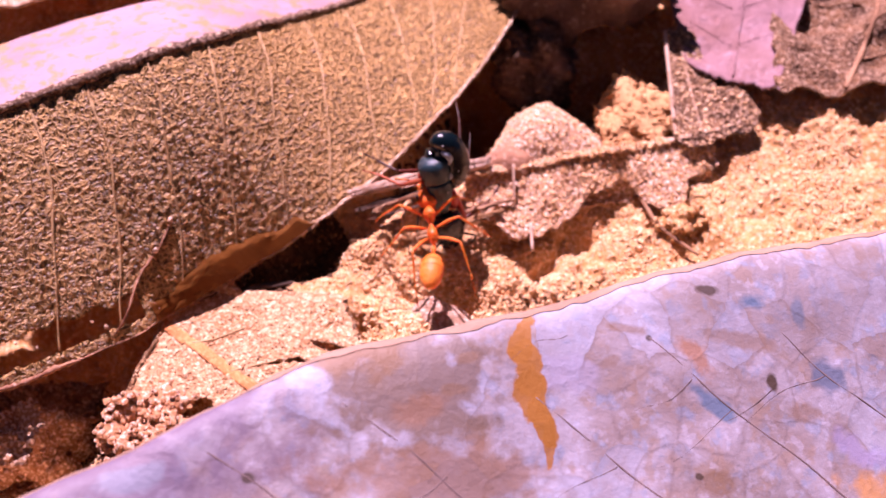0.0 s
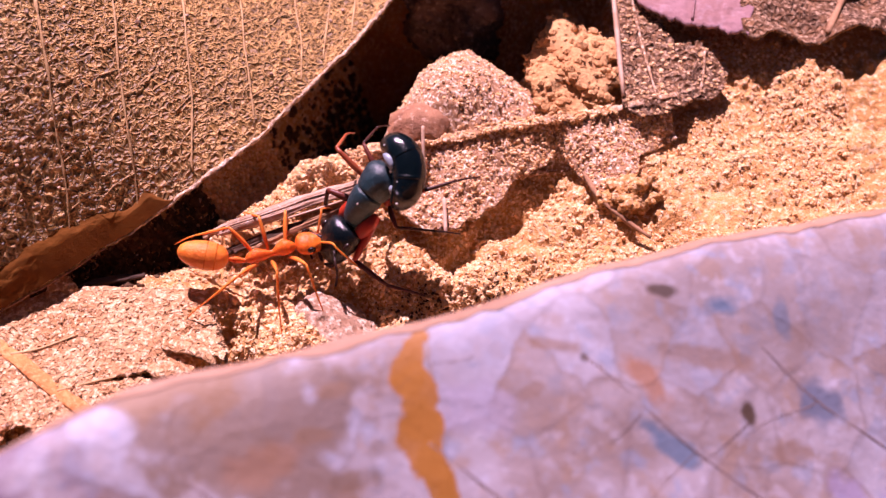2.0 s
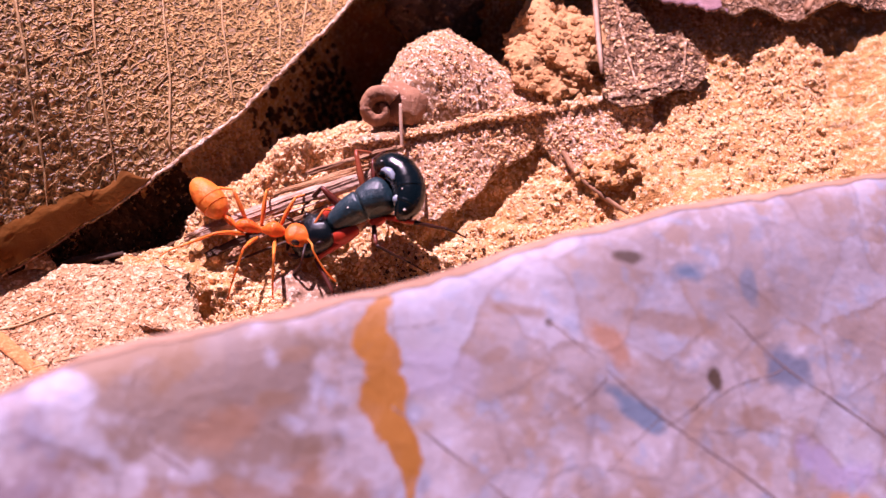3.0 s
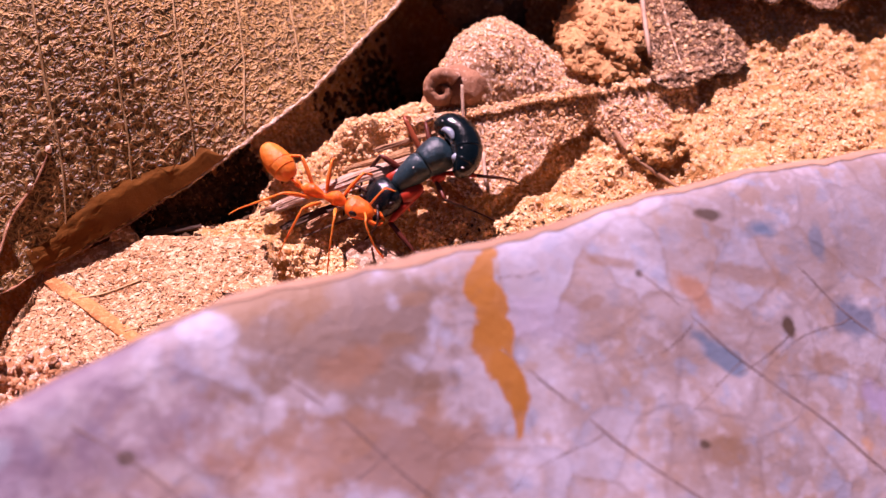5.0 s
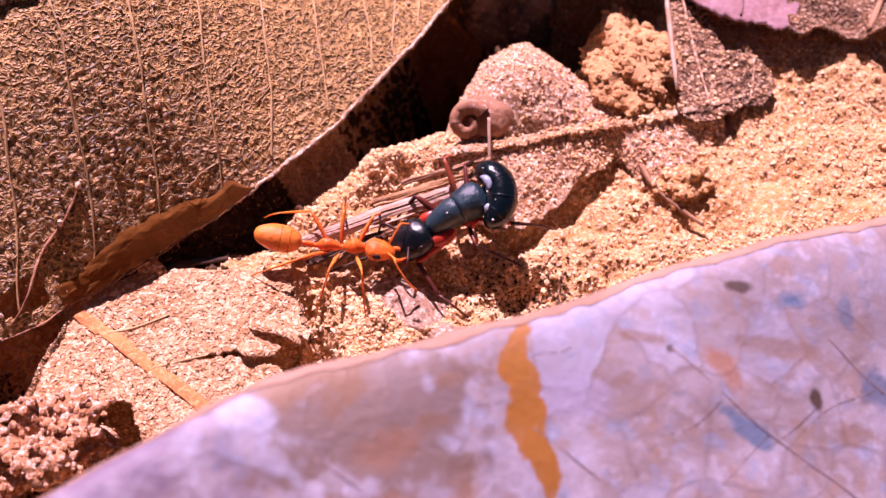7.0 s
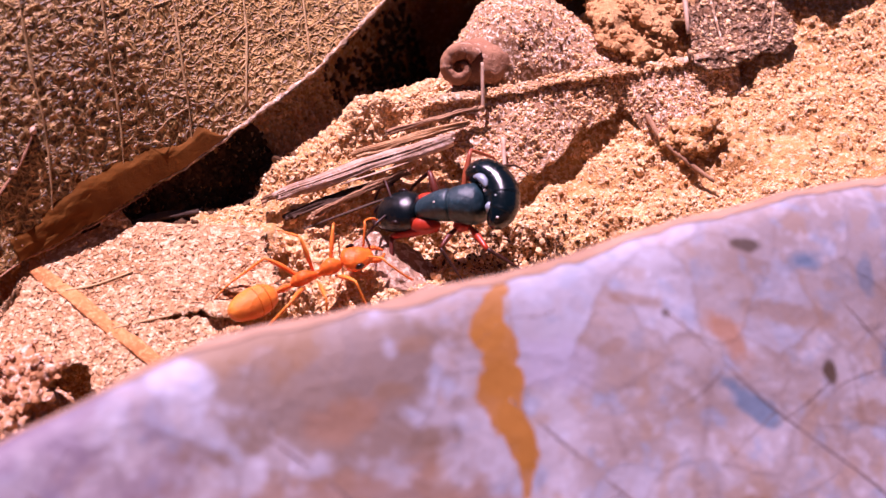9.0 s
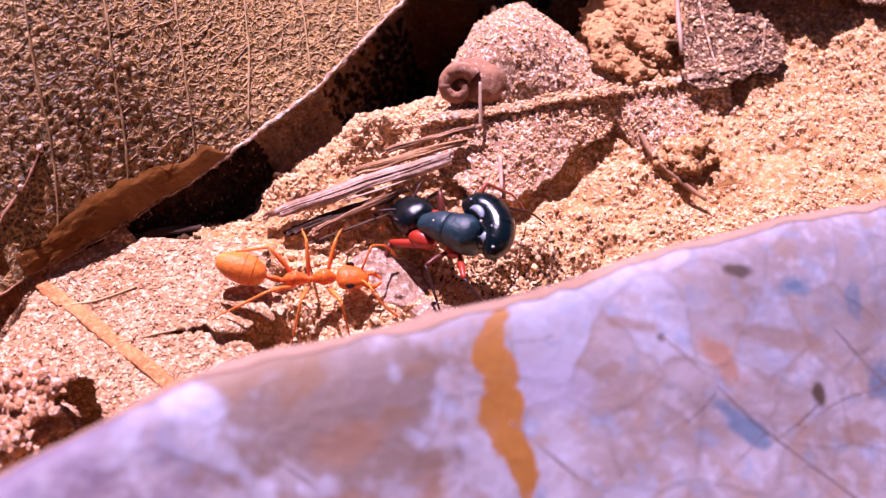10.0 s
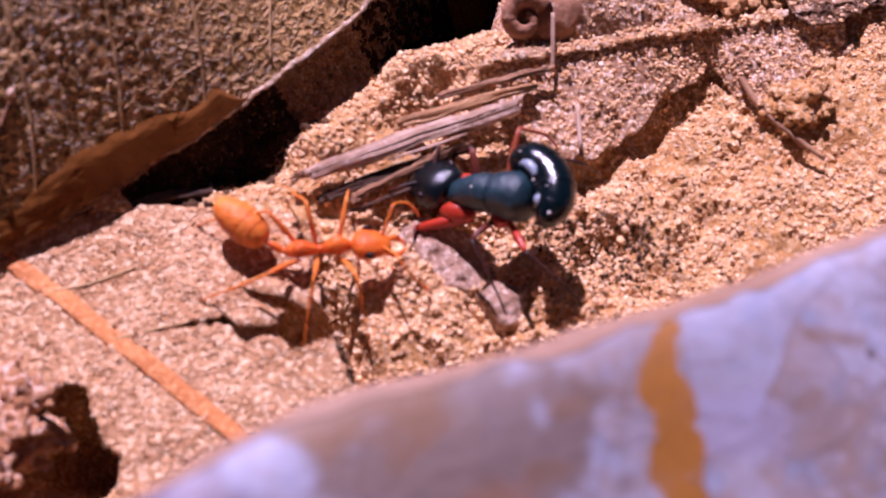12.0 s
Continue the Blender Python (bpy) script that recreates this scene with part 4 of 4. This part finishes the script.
def lath(a, b, width, thick, seed, bow=0.02, splits=1.0):
    """A flat split piece of wood from a to b with grooved faces and torn ends."""
    a, b = Vector(a), Vector(b)
    d = (b - a).normalized()
    side = Vector((-d.y, d.x, 0.0))

    def place(u, v):
        e = v - 0.5
        w = width * (0.35 + 0.65 * math.sin(math.pi * (0.12 + 0.8 * u))) * (1 + 0.18 * fbm(u * 6, seed, 0.0, 2))
        groove = noise.noise((e * 11 + seed, u * 2.2, 0.0)) + 0.6 * noise.noise((e * 27, u * 3.5, seed))
        p = a.lerp(b, u) + side * (e * w + 0.012 * fbm(u * 4, seed + 2, 0.0, 2))
        return p + Vector((0, 0, thick * (1 - 1.2 * (2 * e) ** 2) * 0.5 + bow * math.sin(math.pi * u) + 0.008 * groove))

    def keep(u, v):
        torn = 0.08 + 0.09 * noise.noise((v * 7, seed, 1.0))
        split = abs(v - 0.36 - 0.06 * noise.noise((u * 3, seed, 2.0))) < 0.035 * splits and 0.05 < noise.noise((u * 5, seed, 3.0)) + 0.25
        return torn < u < 1 - torn and not split

    return sheet(90, 22, place, keep, thick)


SPLINTER = Vector((-0.72, 4.735, 0.0))


def make_splinter():
    t = thing("wood_splinter", "grey weathered wood splinter with dark split fibres on sand", "splinter", at=SPLINTER)
    off = lambda *p: tuple(Vector(p) - SPLINTER)
    part("shaft", lath(off(-0.74, 4.745, 0.10), off(0.41, 5.215, 0.16), 0.095, 0.035, 1.0), M_WOOD, t)
    part("split", lath(off(-0.78, 4.77, 0.06), off(0.02, 5.11, 0.11), 0.040, 0.02, 4.0, splits=0.0), M_BARK, t, "reddish split strip")
    part("split", lath(off(-0.64, 4.68, 0.02), off(0.05, 4.97, 0.06), 0.06, 0.02, 7.0), M_DARKWOOD, t, "dark split strip")
    part("split", lath(off(-0.50, 4.66, 0.05), off(0.12, 5.00, 0.10), 0.03, 0.02, 9.0, splits=0.0), M_BARK, t, "brown split strip")
    part("fibre", tube([off(-0.5, 4.62, 0.02), off(-0.25, 4.72, 0.05), off(-0.02, 4.83, 0.05)], [0.006, 0.009, 0.006], 6, 0.7, 0.5), M_DARKWOOD, t)
    part("fibre", tube([off(-0.3, 4.86, 0.12), off(-0.05, 4.95, 0.14), off(0.10, 5.03, 0.13)], [0.005, 0.008, 0.005], 6, 0.7, 0.5), M_STRAW, t)
    return t


splinter = make_splinter()
tagged(part("bark_strip", lath((-0.10, 5.20, 0.12), (0.52, 5.40, 0.17), 0.035, 0.02, 11.0, splits=0.0), M_BARK), "reddish brown bark strip beside the splinter", "bark")
tagged(part("bark_strip", lath((-0.30, 5.08, 0.07), (0.46, 5.31, 0.15), 0.05, 0.02, 14.0, splits=0.0), M_TAN), "tan bark strip lying on sand", "bark")


def make_stone(label, x, y, r, squash, seed, turn=0.0, mat=None, name="pebble", cat="pebble", rough=0.3, sink=0.45, sub=4):
    bm = lump(r, squash, rough, 1.7, seed, sub)
    if name == "pebble":  # broken flat faces
        rnd = random.Random(int(seed * 7))
        for _ in range(11):
            n = Vector((rnd.gauss(0, 1), rnd.gauss(0, 1), abs(rnd.gauss(0, 1)))).normalized()
            far = max(v.co.dot(n) for v in bm.verts) * rnd.uniform(0.62, 0.86)
            for v in bm.verts:
                over = v.co.dot(n) - far
                if over > 0:
                    v.co -= n * over
    for v in bm.verts:
        d = noise.voronoi((v.co.x * 2.6 / r, v.co.y * 2.6 / r, v.co.z * 2.6 / r + seed))[0]
        v.co *= 1 - 0.035 * max(0.0, 1 - (d[1] - d[0]) * 5) + 0.06 * fbm(v.co.x * 14 / r * 0.2, v.co.y * 14 / r * 0.2, v.co.z * 14 / r * 0.2 + seed, 3) + (0.05 * noise.noise(v.co * (6.5 / r)) if name == "pebble" else 0.0)
    ob = part(name, bm, mat or M_STONE, at=(x, y, ground_base(x, y) + r * squash[2] * sink))
    ob.rotation_euler.z = turn
    return tagged(ob, label, cat)


def crumbly(label, x, y, r, squash, seed, turn, mat, n, rough=0.4, sink=0.45):
    """A clod with loose crumbs sticking to it."""
    clod = make_stone(label, x, y, r, squash, seed, turn, mat, "soil_clod", "clod", rough, sink)
    rnd = random.Random(int(seed * 10))
    me = clod.data
    q = Matrix.Rotation(turn, 3, "Z")
    bm = bmesh.new()
    for _ in range(n):
        v = me.vertices[rnd.randrange(len(me.vertices))]
        if v.normal.z < -0.2:
            continue
        b2 = lump(0.008 + 0.03 * rnd.random() ** 3, (1, 1, 0.8), 0.5, 1.5, rnd.random() * 9, 1)
        off = v.co / C
        b2.verts.index_update()
        vs = [bm.verts.new(w.co + off) for w in b2.verts]
        for fc in b2.faces:
            bm.faces.new([vs[w.index] for w in fc.verts])
        b2.free()
    part("crumb_coat", bm, mat, clod, kind="stuff", smooth=False)
    return clod


make_stone("rough grey-mauve pebble half sunk in sand", -0.04, 4.45, 0.32, (1.05, 0.70, 0.36), 1.0, -0.5, rough=0.35, sub=5, sink=0.0)
make_stone("small flat broken pinkish pebble", 0.24, 4.20, 0.16, (1.1, 0.85, 0.34), 5.0, 0.3, rough=0.3, sub=5, sink=0.0)
make_stone("small pale grey pebble beside the splinter", -0.14, 4.53, 0.11, (1.1, 0.8, 0.8), 8.0, 0.3, rough=0.32)
crumbly("tall brown soil clod at the hollow's edge", 0.70, 7.20, 0.36, (0.95, 1.1, 1.2), 2.0, 0.2, M_CLOD, 1300, 0.45, 0.5)
crumbly("brown soil clod with a rough crumbly face", 1.05, 7.75, 0.6, (1.3, 0.8, 1.6), 3.0, 0.1, M_CLOD, 500, 0.5, 0.6)
crumbly("orange sandy clod beside the dark leaf", 1.45, 6.24, 0.31, (0.85, 1.2, 0.42), 7.0, 0.1, M_ORANGE_SOIL, 1100, 0.5, 0.2)
crumbly("pale crumbly clod in the litter", -1.96, 3.50, 0.30, (1.0, 0.8, 0.8), 4.0, 0.5, M_PINKSOIL, 1700, 0.7, 0.65)
crumbly("sandy brown clod in the shaded hollow", -2.98, 3.62, 0.34, (1.1, 0.8, 1.2), 9.0, 0.3, M_DUSTY, 700, 0.5, 0.6)
crumbly("small crumbly sand clod below the rootlet", 1.75, 5.30, 0.14, (1.3, 0.8, 0.7), 6.0, 0.4, M_SOIL, 300, 0.5)

# ---- ants ----


def limb(name, points, radii, mat, parent, label=""):
    """A limb whose origin lies at its root."""
    root = Vector(points[0])
    return part(name, tube([Vector(p) - root for p in points], radii, 8, 1.0, cuts=3), mat, parent, label, at=root)


def make_leg(parent, root, knee, ankle, toe, r, upper, lower, side):
    """Leg: thigh with a shin and a foot beneath it."""
    f = lambda p: Vector((p[0], p[1] * side, p[2]))
    root, knee, ankle, toe = f(root), f(knee), f(ankle), f(toe)
    leg = limb("leg", [root, root.lerp(knee, 0.5) + Vector((0, 0, 0.012)), knee], [r * 0.8, r * 1.35, r * 0.75], upper, parent)
    shin = part("shin", tube([Vector((0, 0, 0)), (ankle - knee) * 0.5, ankle - knee], [r * 0.7, r * 0.75, r * 0.5], 8, 1.0, cuts=3), lower, leg, at=knee - root)
    part("foot", tube([ankle - root, (ankle.lerp(toe, 0.5)) - root + Vector((0, 0, 0.01)), toe - root], [r * 0.5, r * 0.42, r * 0.3], 6, 1.0, cuts=3), lower, leg)
    return leg


def make_orange_ant():
    ant = thing("weaver_ant", "slender orange weaver ant tugging with its jaws", "ant")
    part("thorax", body([(0.15, 0.02, 0.012, 0.014), (0.13, 0.02, 0.030, 0.034), (0.085, 0.028, 0.046, 0.048), (0.045, 0.018, 0.032, 0.036), (0.01, -0.002, 0.017, 0.021), (-0.04, 0.004, 0.032, 0.036), (-0.08, 0.008, 0.039, 0.044), (-0.12, -0.002, 0.030, 0.034), (-0.145, -0.01, 0.01, 0.012)]), M_ORANGE, ant)
    waist = part("petiole", body([(0.01, -0.02, 0.010, 0.012), (-0.03, -0.02, 0.014, 0.018), (-0.06, -0.015, 0.018, 0.024), (-0.095, -0.01, 0.012, 0.014), (-0.115, -0.01, 0.008, 0.008)], 12), M_ORANGE, ant, at=(-0.13, 0, 0))
    gaster = part("gaster", body(egg(0.29, 0.085, 0.08, 0.10)), M_ORANGE_GASTER, ant, "banded orange-brown abdomen", at=(-0.235, 0, -0.01))
    for i, x in enumerate((-0.075, -0.13, -0.18, -0.225)):
        r = (0.0825, 0.087, 0.078, 0.058)[i]
        part("band", body([(x + 0.006, 0, r * 0.90, r * 0.85), (x, 0, r * 1.012, r * 0.957), (x - 0.006, 0, r * 0.90, r * 0.85)]), M_ORANGE, gaster)
    head = part("head", body([(0.0, 0, 0.02, 0.02), (0.02, 0.0, 0.058, 0.045), (0.06, 0.0, 0.074, 0.054), (0.115, -0.005, 0.064, 0.048), (0.16, -0.012, 0.042, 0.034), (0.18, -0.015, 0.018, 0.016)]), M_ORANGE, ant, at=(0.15, 0, 0.02))
    for s in (1, -1):
        part("eye", lump(0.021, (1.2, 0.7, 1), 0, sub=2), M_EYE, head, "dark compound eye", at=(0.075, 0.068 * s, 0.022))
        part("jaw", tube([(0.155, 0.03 * s, -0.02), (0.205, 0.042 * s, -0.03), (0.25, 0.010 * s, -0.035)], [0.016, 0.014, 0.005], 8), M_ORANGE, head)
        part("antenna", tube([(0.14, 0.035 * s, 0.03), (0.18, 0.11 * s, 0.10), (0.20, 0.15 * s, 0.09), (0.28, 0.20 * s, 0.0), (0.34, 0.19 * s, -0.10)], [0.007, 0.007, 0.006, 0.006, 0.007], 6), M_ORANGE_LEG, head)
        make_leg(ant, (0.10, 0.04, -0.02), (0.16, 0.20, 0.10), (0.20, 0.33, -0.06), (0.23, 0.40, -0.19), 0.0100, M_ORANGE_LEG, M_ORANGE_LEG, s)
        make_leg(ant, (0.0, 0.035, -0.03), (-0.02, 0.20, 0.10), (-0.05, 0.34, -0.08), (-0.06, 0.42, -0.20), 0.0100, M_ORANGE_LEG, M_ORANGE_LEG, s)
        make_leg(ant, (-0.08, 0.035, -0.03), (-0.21, 0.16, 0.09), (-0.40, 0.21, -0.04), (-0.52, 0.23, -0.15), 0.0105, M_ORANGE_LEG, M_ORANGE_LEG, s)
    return ant, gaster, waist


def curl(q, grow=1.0):
    """Spine and thickness of the curled abdomen at q from 0 (blunt end) to 1 (tip)."""
    w = radians(-118 + 220 * q)
    r = 0.103 * (math.sqrt(max(0.0, 1 - ((0.30 - q) / 0.30) ** 2)) if q < 0.30 else max(0.0, 1 - ((q - 0.30) / 0.70) ** 3.2) ** 0.52)
    return Vector((-0.065 - 0.100 * math.cos(w), 0.148 * math.sin(w), 0.03 - 0.05 * q)), max(r * grow, 0.004)


def curl_piece(q0, q1, n, grow=1.0):
    pts = [curl(q0 + (q1 - q0) * i / n, grow) for i in range(n + 1)]
    return tube([p for p, _ in pts], [r for _, r in pts], 20, 0.94, cuts=2)


def make_black_ant():
    ant = thing("carpenter_ant", "stout black ant with red legs, held by its leg", "ant")
    part("thorax", body([(0.245, -0.03, 0.012, 0.014), (0.215, -0.01, 0.052, 0.052), (0.15, 0.008, 0.074, 0.074), (0.075, 0.022, 0.088, 0.090), (0.030, 0.024, 0.091, 0.093), (0.016, 0.020, 0.084, 0.086), (0.002, 0.024, 0.096, 0.098), (-0.07, 0.025, 0.112, 0.110), (-0.13, 0.02, 0.113, 0.107), (-0.17, 0.0, 0.075, 0.085), (-0.185, -0.02, 0.02, 0.03)], 24), M_BLUEBLACK, ant, "blue-grey thorax")
    part("neck", body([(0.17, -0.01, 0.03, 0.03), (0.24, -0.02, 0.038, 0.038), (0.31, -0.03, 0.03, 0.03)], 12), M_BLACK, ant)
    part("petiole", body([(-0.14, -0.03, 0.02, 0.02), (-0.17, -0.01, 0.04, 0.05), (-0.20, 0.0, 0.035, 0.05), (-0.23, -0.02, 0.015, 0.02)], 12), M_BLACK, ant)
    gaster = part("gaster", curl_piece(0.0, 1.0, 22), M_BLACK, ant, "glossy black curled abdomen", at=(-0.105, 0, 0.03))
    for q in (0.36, 0.58, 0.76):
        part("band", curl_piece(q, q + 0.03, 2, 1.025), M_BLACK, gaster)
    # pale strips along the plate edges paint their sheen
    for q0, q1, thick in ((0.08, 0.50, 0.026), (0.78, 0.94, 0.028)):
        line = []
        for i in range(9):
            p, r = curl(q0 + (q1 - q0) * i / 8)
            inner = (Vector((-0.065, 0, p.z)) - p).normalized()
            line.append(p + inner * (0.62 * r) + Vector((0, 0, 0.80 * r)))
        part("plate", tube(line, [thick * math.sin(0.25 + 2.6 * i / 8) for i in range(9)], 8, 0.7, cuts=2), M_SHEEN, gaster, "plate edge with silvery sheen in its colour")
    for i, q in enumerate((0.15, 0.33, 0.52, 0.68, 0.85)):
        p, r = curl(q)
        lean = 0.9 * math.sin(5.3 * i)
        out = (p - Vector((-0.065, 0, p.z))).normalized() * math.sin(lean) + Vector((0, 0, math.cos(lean)))
        part("sand_grain", lump(0.006 + 0.004 * (i % 3), (1, 0.8, 0.6), 0.3, seed=i, sub=1), M_GRIT, gaster, "pale stuck sand grain", at=p + out * r * 0.96)
    for i, (x, y) in enumerate(((0.09, 0.03), (0.0, -0.05), (-0.06, 0.06), (-0.10, -0.03))):
        part("sand_grain", lump(0.008 + 0.003 * (i % 2), (1, 0.8, 0.6), 0.3, seed=i, sub=1), M_GRIT, ant, "pale stuck sand grain", at=(x, y, 0.02 + 0.92 * math.sqrt(0.0088 - y * y)))
    head = part("head", body([(0.0, 0, 0.05, 0.03), (0.02, 0.0, 0.106, 0.074), (0.08, 0.0, 0.126, 0.092), (0.15, -0.01, 0.120, 0.086), (0.22, -0.02, 0.096, 0.064), (0.255, -0.03, 0.05, 0.03)], 22), M_BLACK_HEAD, ant, at=(0.225, 0, -0.03))
    for s in (1, -1):
        part("eye", lump(0.025, (1.2, 0.7, 1), 0, sub=2), M_EYE, head, at=(0.10, 0.106 * s, 0.04))
        part("jaw", tube([(0.20, 0.045 * s, -0.03), (0.26, 0.055 * s, -0.04), (0.29, 0.012 * s, -0.045)], [0.02, 0.018, 0.006], 8), M_DARKLEG, head)
        part("antenna", tube([(0.16, 0.05 * s, 0.045), (0.20, 0.13 * s, 0.07), (0.235, 0.17 * s, 0.05), (0.30, 0.15 * s, -0.04), (0.35, 0.12 * s, -0.12)], [0.009, 0.008, 0.007, 0.007, 0.007], 6), M_DARKLEG, head)
        part("coxa", lump(0.06, (1.5, 0.8, 0.9), 0.08, sub=3), M_RED, ant, "red hip", at=(0.18, 0.082 * s, -0.05))
        part("coxa", lump(0.045, (1.2, 0.8, 0.9), 0.08, sub=3), M_RED, ant, "red hip", at=(-0.03, 0.075 * s, -0.07))
    make_leg(ant, (0.10, 0.09, -0.07), (0.38, 0.14, -0.09), (0.36, 0.36, -0.17), (0.26, 0.55, -0.25), 0.021, M_RED, M_DARKRED, 1)
    make_leg(ant, (0.12, 0.06, -0.06), (0.19, 0.21, 0.05), (0.34, 0.23, -0.10), (0.43, 0.20, -0.25), 0.017, M_DARKRED, M_DARKLEG, -1)
    make_leg(ant, (0.0, 0.08, -0.08), (0.05, 0.24, -0.03), (-0.06, 0.36, -0.16), (-0.14, 0.45, -0.27), 0.0125, M_DARKRED, M_DARKLEG, 1)
    make_leg(ant, (-0.02, 0.06, -0.03), (-0.07, 0.30, 0.12), (-0.14, 0.40, -0.06), (-0.15, 0.46, -0.25), 0.0145, M_RUST, M_RUST, -1)
    make_leg(ant, (-0.07, 0.08, -0.07), (-0.20, 0.25, -0.02), (-0.34, 0.31, -0.13), (-0.43, 0.34, -0.27), 0.0155, M_RED, M_DARKLEG, 1)
    make_leg(ant, (-0.08, 0.06, -0.06), (-0.17, 0.25, 0.02), (-0.27, 0.35, -0.12), (-0.31, 0.40, -0.27), 0.0125, M_DARKRED, M_DARKLEG, -1)
    return ant, gaster, head


weaver, weaver_gaster, weaver_waist = make_orange_ant()
black, black_gaster, black_head = make_black_ant()


def stir(ant, seed, sway):
    """Small restless swings of the legs about their roots."""
    rnd = random.Random(seed)
    for leg in [o for o in ant.children if o.name.startswith("leg")]:
        x, y, z = leg.location
        walk(leg, [(t, pose(x, y, z, rnd.uniform(-sway, sway), 0, rnd.uniform(-sway, sway))) for t in (0, 0.6, 1.2, 1.8, 2.4, 3.2, 4.0, 4.8, 5.6, 6.4, 7.2, 8.0, 8.8, 9.6, 10.4, 11.2, 12)])


WEAVER = [  # seconds, place of the thorax in cm, heading, dip, swing of the abdomen
    (0, -0.10, 4.97, 0.38, 100, -6, -8),
    (0.5, -0.33, 4.79, 0.16, 53, 4, -37),
    (1, -0.55, 4.90, 0.16, 47, 5, -37),
    (1.5, -0.56, 4.94, 0.16, 37, 5, -21),
    (1.6, -0.37, 4.70, 0.16, 28, 5, -15),
    (2, -0.37, 4.78, 0.16, 20, 6, -13),
    (2.3, -0.37, 4.78, 0.16, 42, 5, -10),
    (2.4, -0.19, 4.66, 0.16, 28, 5, 0),
    (2.5, -0.20, 4.75, 0.16, 11, 5, 3),
    (3, -0.30, 4.79, 0.16, -10, 6, -22),
    (5, -0.36, 4.84, 0.16, -24, 5, -15),
    (5.5, -0.37, 4.85, 0.16, -18, 6, -11),
    (6, -0.38, 4.83, 0.16, -18, 5, -7),
    (6.5, -0.43, 4.77, 0.16, -16, 4, 2),
    (8.3, -0.34, 4.50, 0.16, 38, 5, -9),
    (8.5, -0.37, 4.42, 0.16, 41, 4, -3),
    (9, -0.39, 4.25, 0.16, 27, 5, 7),
    (9.5, -0.33, 4.29, 0.16, 2, 4, -5),
    (10, -0.44, 4.32, 0.16, 4, 4, -10),
    (10.5, -0.53, 4.29, 0.16, 9, 4, -21),
    (11, -0.51, 4.30, 0.16, 4, 4, -24),
    (11.5, -0.55, 4.33, 0.16, 7, 4, -23),
    (12, -0.60, 4.36, 0.16, 7, 4, -25),
]
BLACK = [  # seconds, place of the thorax in cm, heading, dip, swing of the abdomen
    (0, -0.07, 5.30, 0.50, -65, 54, -83),
    (0.5, 0.11, 5.24, 0.50, -111, 51, -47),
    (1, -0.05, 5.22, 0.50, -85, 45, -66),
    (1.5, -0.06, 5.23, 0.50, -88, 50, -51),
    (1.6, 0.21, 5.01, 0.42, -138, 38, -42),
    (2, 0.22, 5.04, 0.40, -142, 36, -36),
    (2.3, 0.21, 5.05, 0.38, -142, 34, -36),
    (2.4, 0.33, 4.97, 0.24, -168, 18, 8),
    (2.5, 0.36, 4.95, 0.22, -172, 15, 16),
    (3, 0.30, 4.91, 0.22, -157, 13, -2),
    (5, 0.26, 5.03, 0.22, -148, 13, -14),
    (5.5, 0.26, 5.02, 0.22, -149, 14, -16),
    (6, 0.30, 4.98, 0.22, -155, 15, -7),
    (6.5, 0.30, 4.96, 0.22, -154, 14, -14),
    (8.3, 0.34, 4.98, 0.22, -149, 12, -25),
    (8.5, 0.34, 4.95, 0.22, -152, 14, -17),
    (9, 0.35, 4.66, 0.22, -187, 17, 27),
    (9.5, 0.41, 4.61, 0.22, -191, 15, 30),
    (10, 0.35, 4.61, 0.22, -210, 17, 50),
    (10.5, 0.28, 4.59, 0.22, -208, 19, 51),
    (11, 0.26, 4.61, 0.22, -205, 21, 46),
    (11.5, 0.22, 4.61, 0.22, -202, 20, 44),
    (12, 0.20, 4.62, 0.22, -199, 20, 37),
]


SLIDE = [(0, 0.20), (1.5, 0.20), (1.6, 0.13), (2.3, 0.08), (2.4, 0.0), (12, 0.0)]  # seconds, the ridged leaf's way still to go
DRAG = [  # seconds, the splinter's way still to go in cm, its height and turn
    (0, -0.06, 0.58, 0.16, -6), (1.5, -0.05, 0.58, 0.16, -6), (1.6, 0.02, 0.17, 0.05, -5), (2.3, -0.06, 0.14, 0.05, 0), (2.4, 0.0, 0.02, 0.0, 0), (12, 0, 0, 0, 0)]


def motions():
    walk(ridge_leaf, [(t, pose(-0.10 * q * C, 0.69 * q * C, 0.42 * q * C)) for t, q in SLIDE])
    walk(curled_tip, [(t, pose(0.3 * q * C, 0.5 * q * C, -1.1 * q * C)) for t, q in SLIDE])
    walk(splinter, [(t, pose((SPLINTER.x + x) * C, (SPLINTER.y + y) * C, z * C, 0, 0, a)) for t, x, y, z, a in DRAG])
    stir(weaver, 3, 9)
    stir(black, 5, 7)
    walk(weaver, [(t, pose(x * C, y * C, z * C, 0, p, a)) for t, x, y, z, a, p, _ in WEAVER])
    walk(weaver_waist, [(t, pose(-0.13 * C, 0, 0, 0, 0, 1.2 * g)) for t, *_, g in WEAVER])
    walk(weaver_gaster, [(t, pose((-0.13 - 0.105 * math.cos(radians(1.2 * g))) * C, -0.105 * math.sin(radians(1.2 * g)) * C, -0.01 * C, 0, 8, 1.7 * g)) for t, *_, g in WEAVER])
    walk(black, [(t, pose(x * C, y * C, z * C, 0, p, a)) for t, x, y, z, a, p, _ in BLACK])
    walk(black_head, [(t, pose((0.225 + 0.04 * step(2.2, 1.5, t)) * C, 0, -0.03 * C, 0, 0, -24 * step(8.8, 9.6, t))) for t, *_ in BLACK])
    walk(black_gaster, [(t, pose(-0.105 * C, 0, 0.03 * C, 0, 0, g - 6)) for t, *_, g in BLACK])


motions()
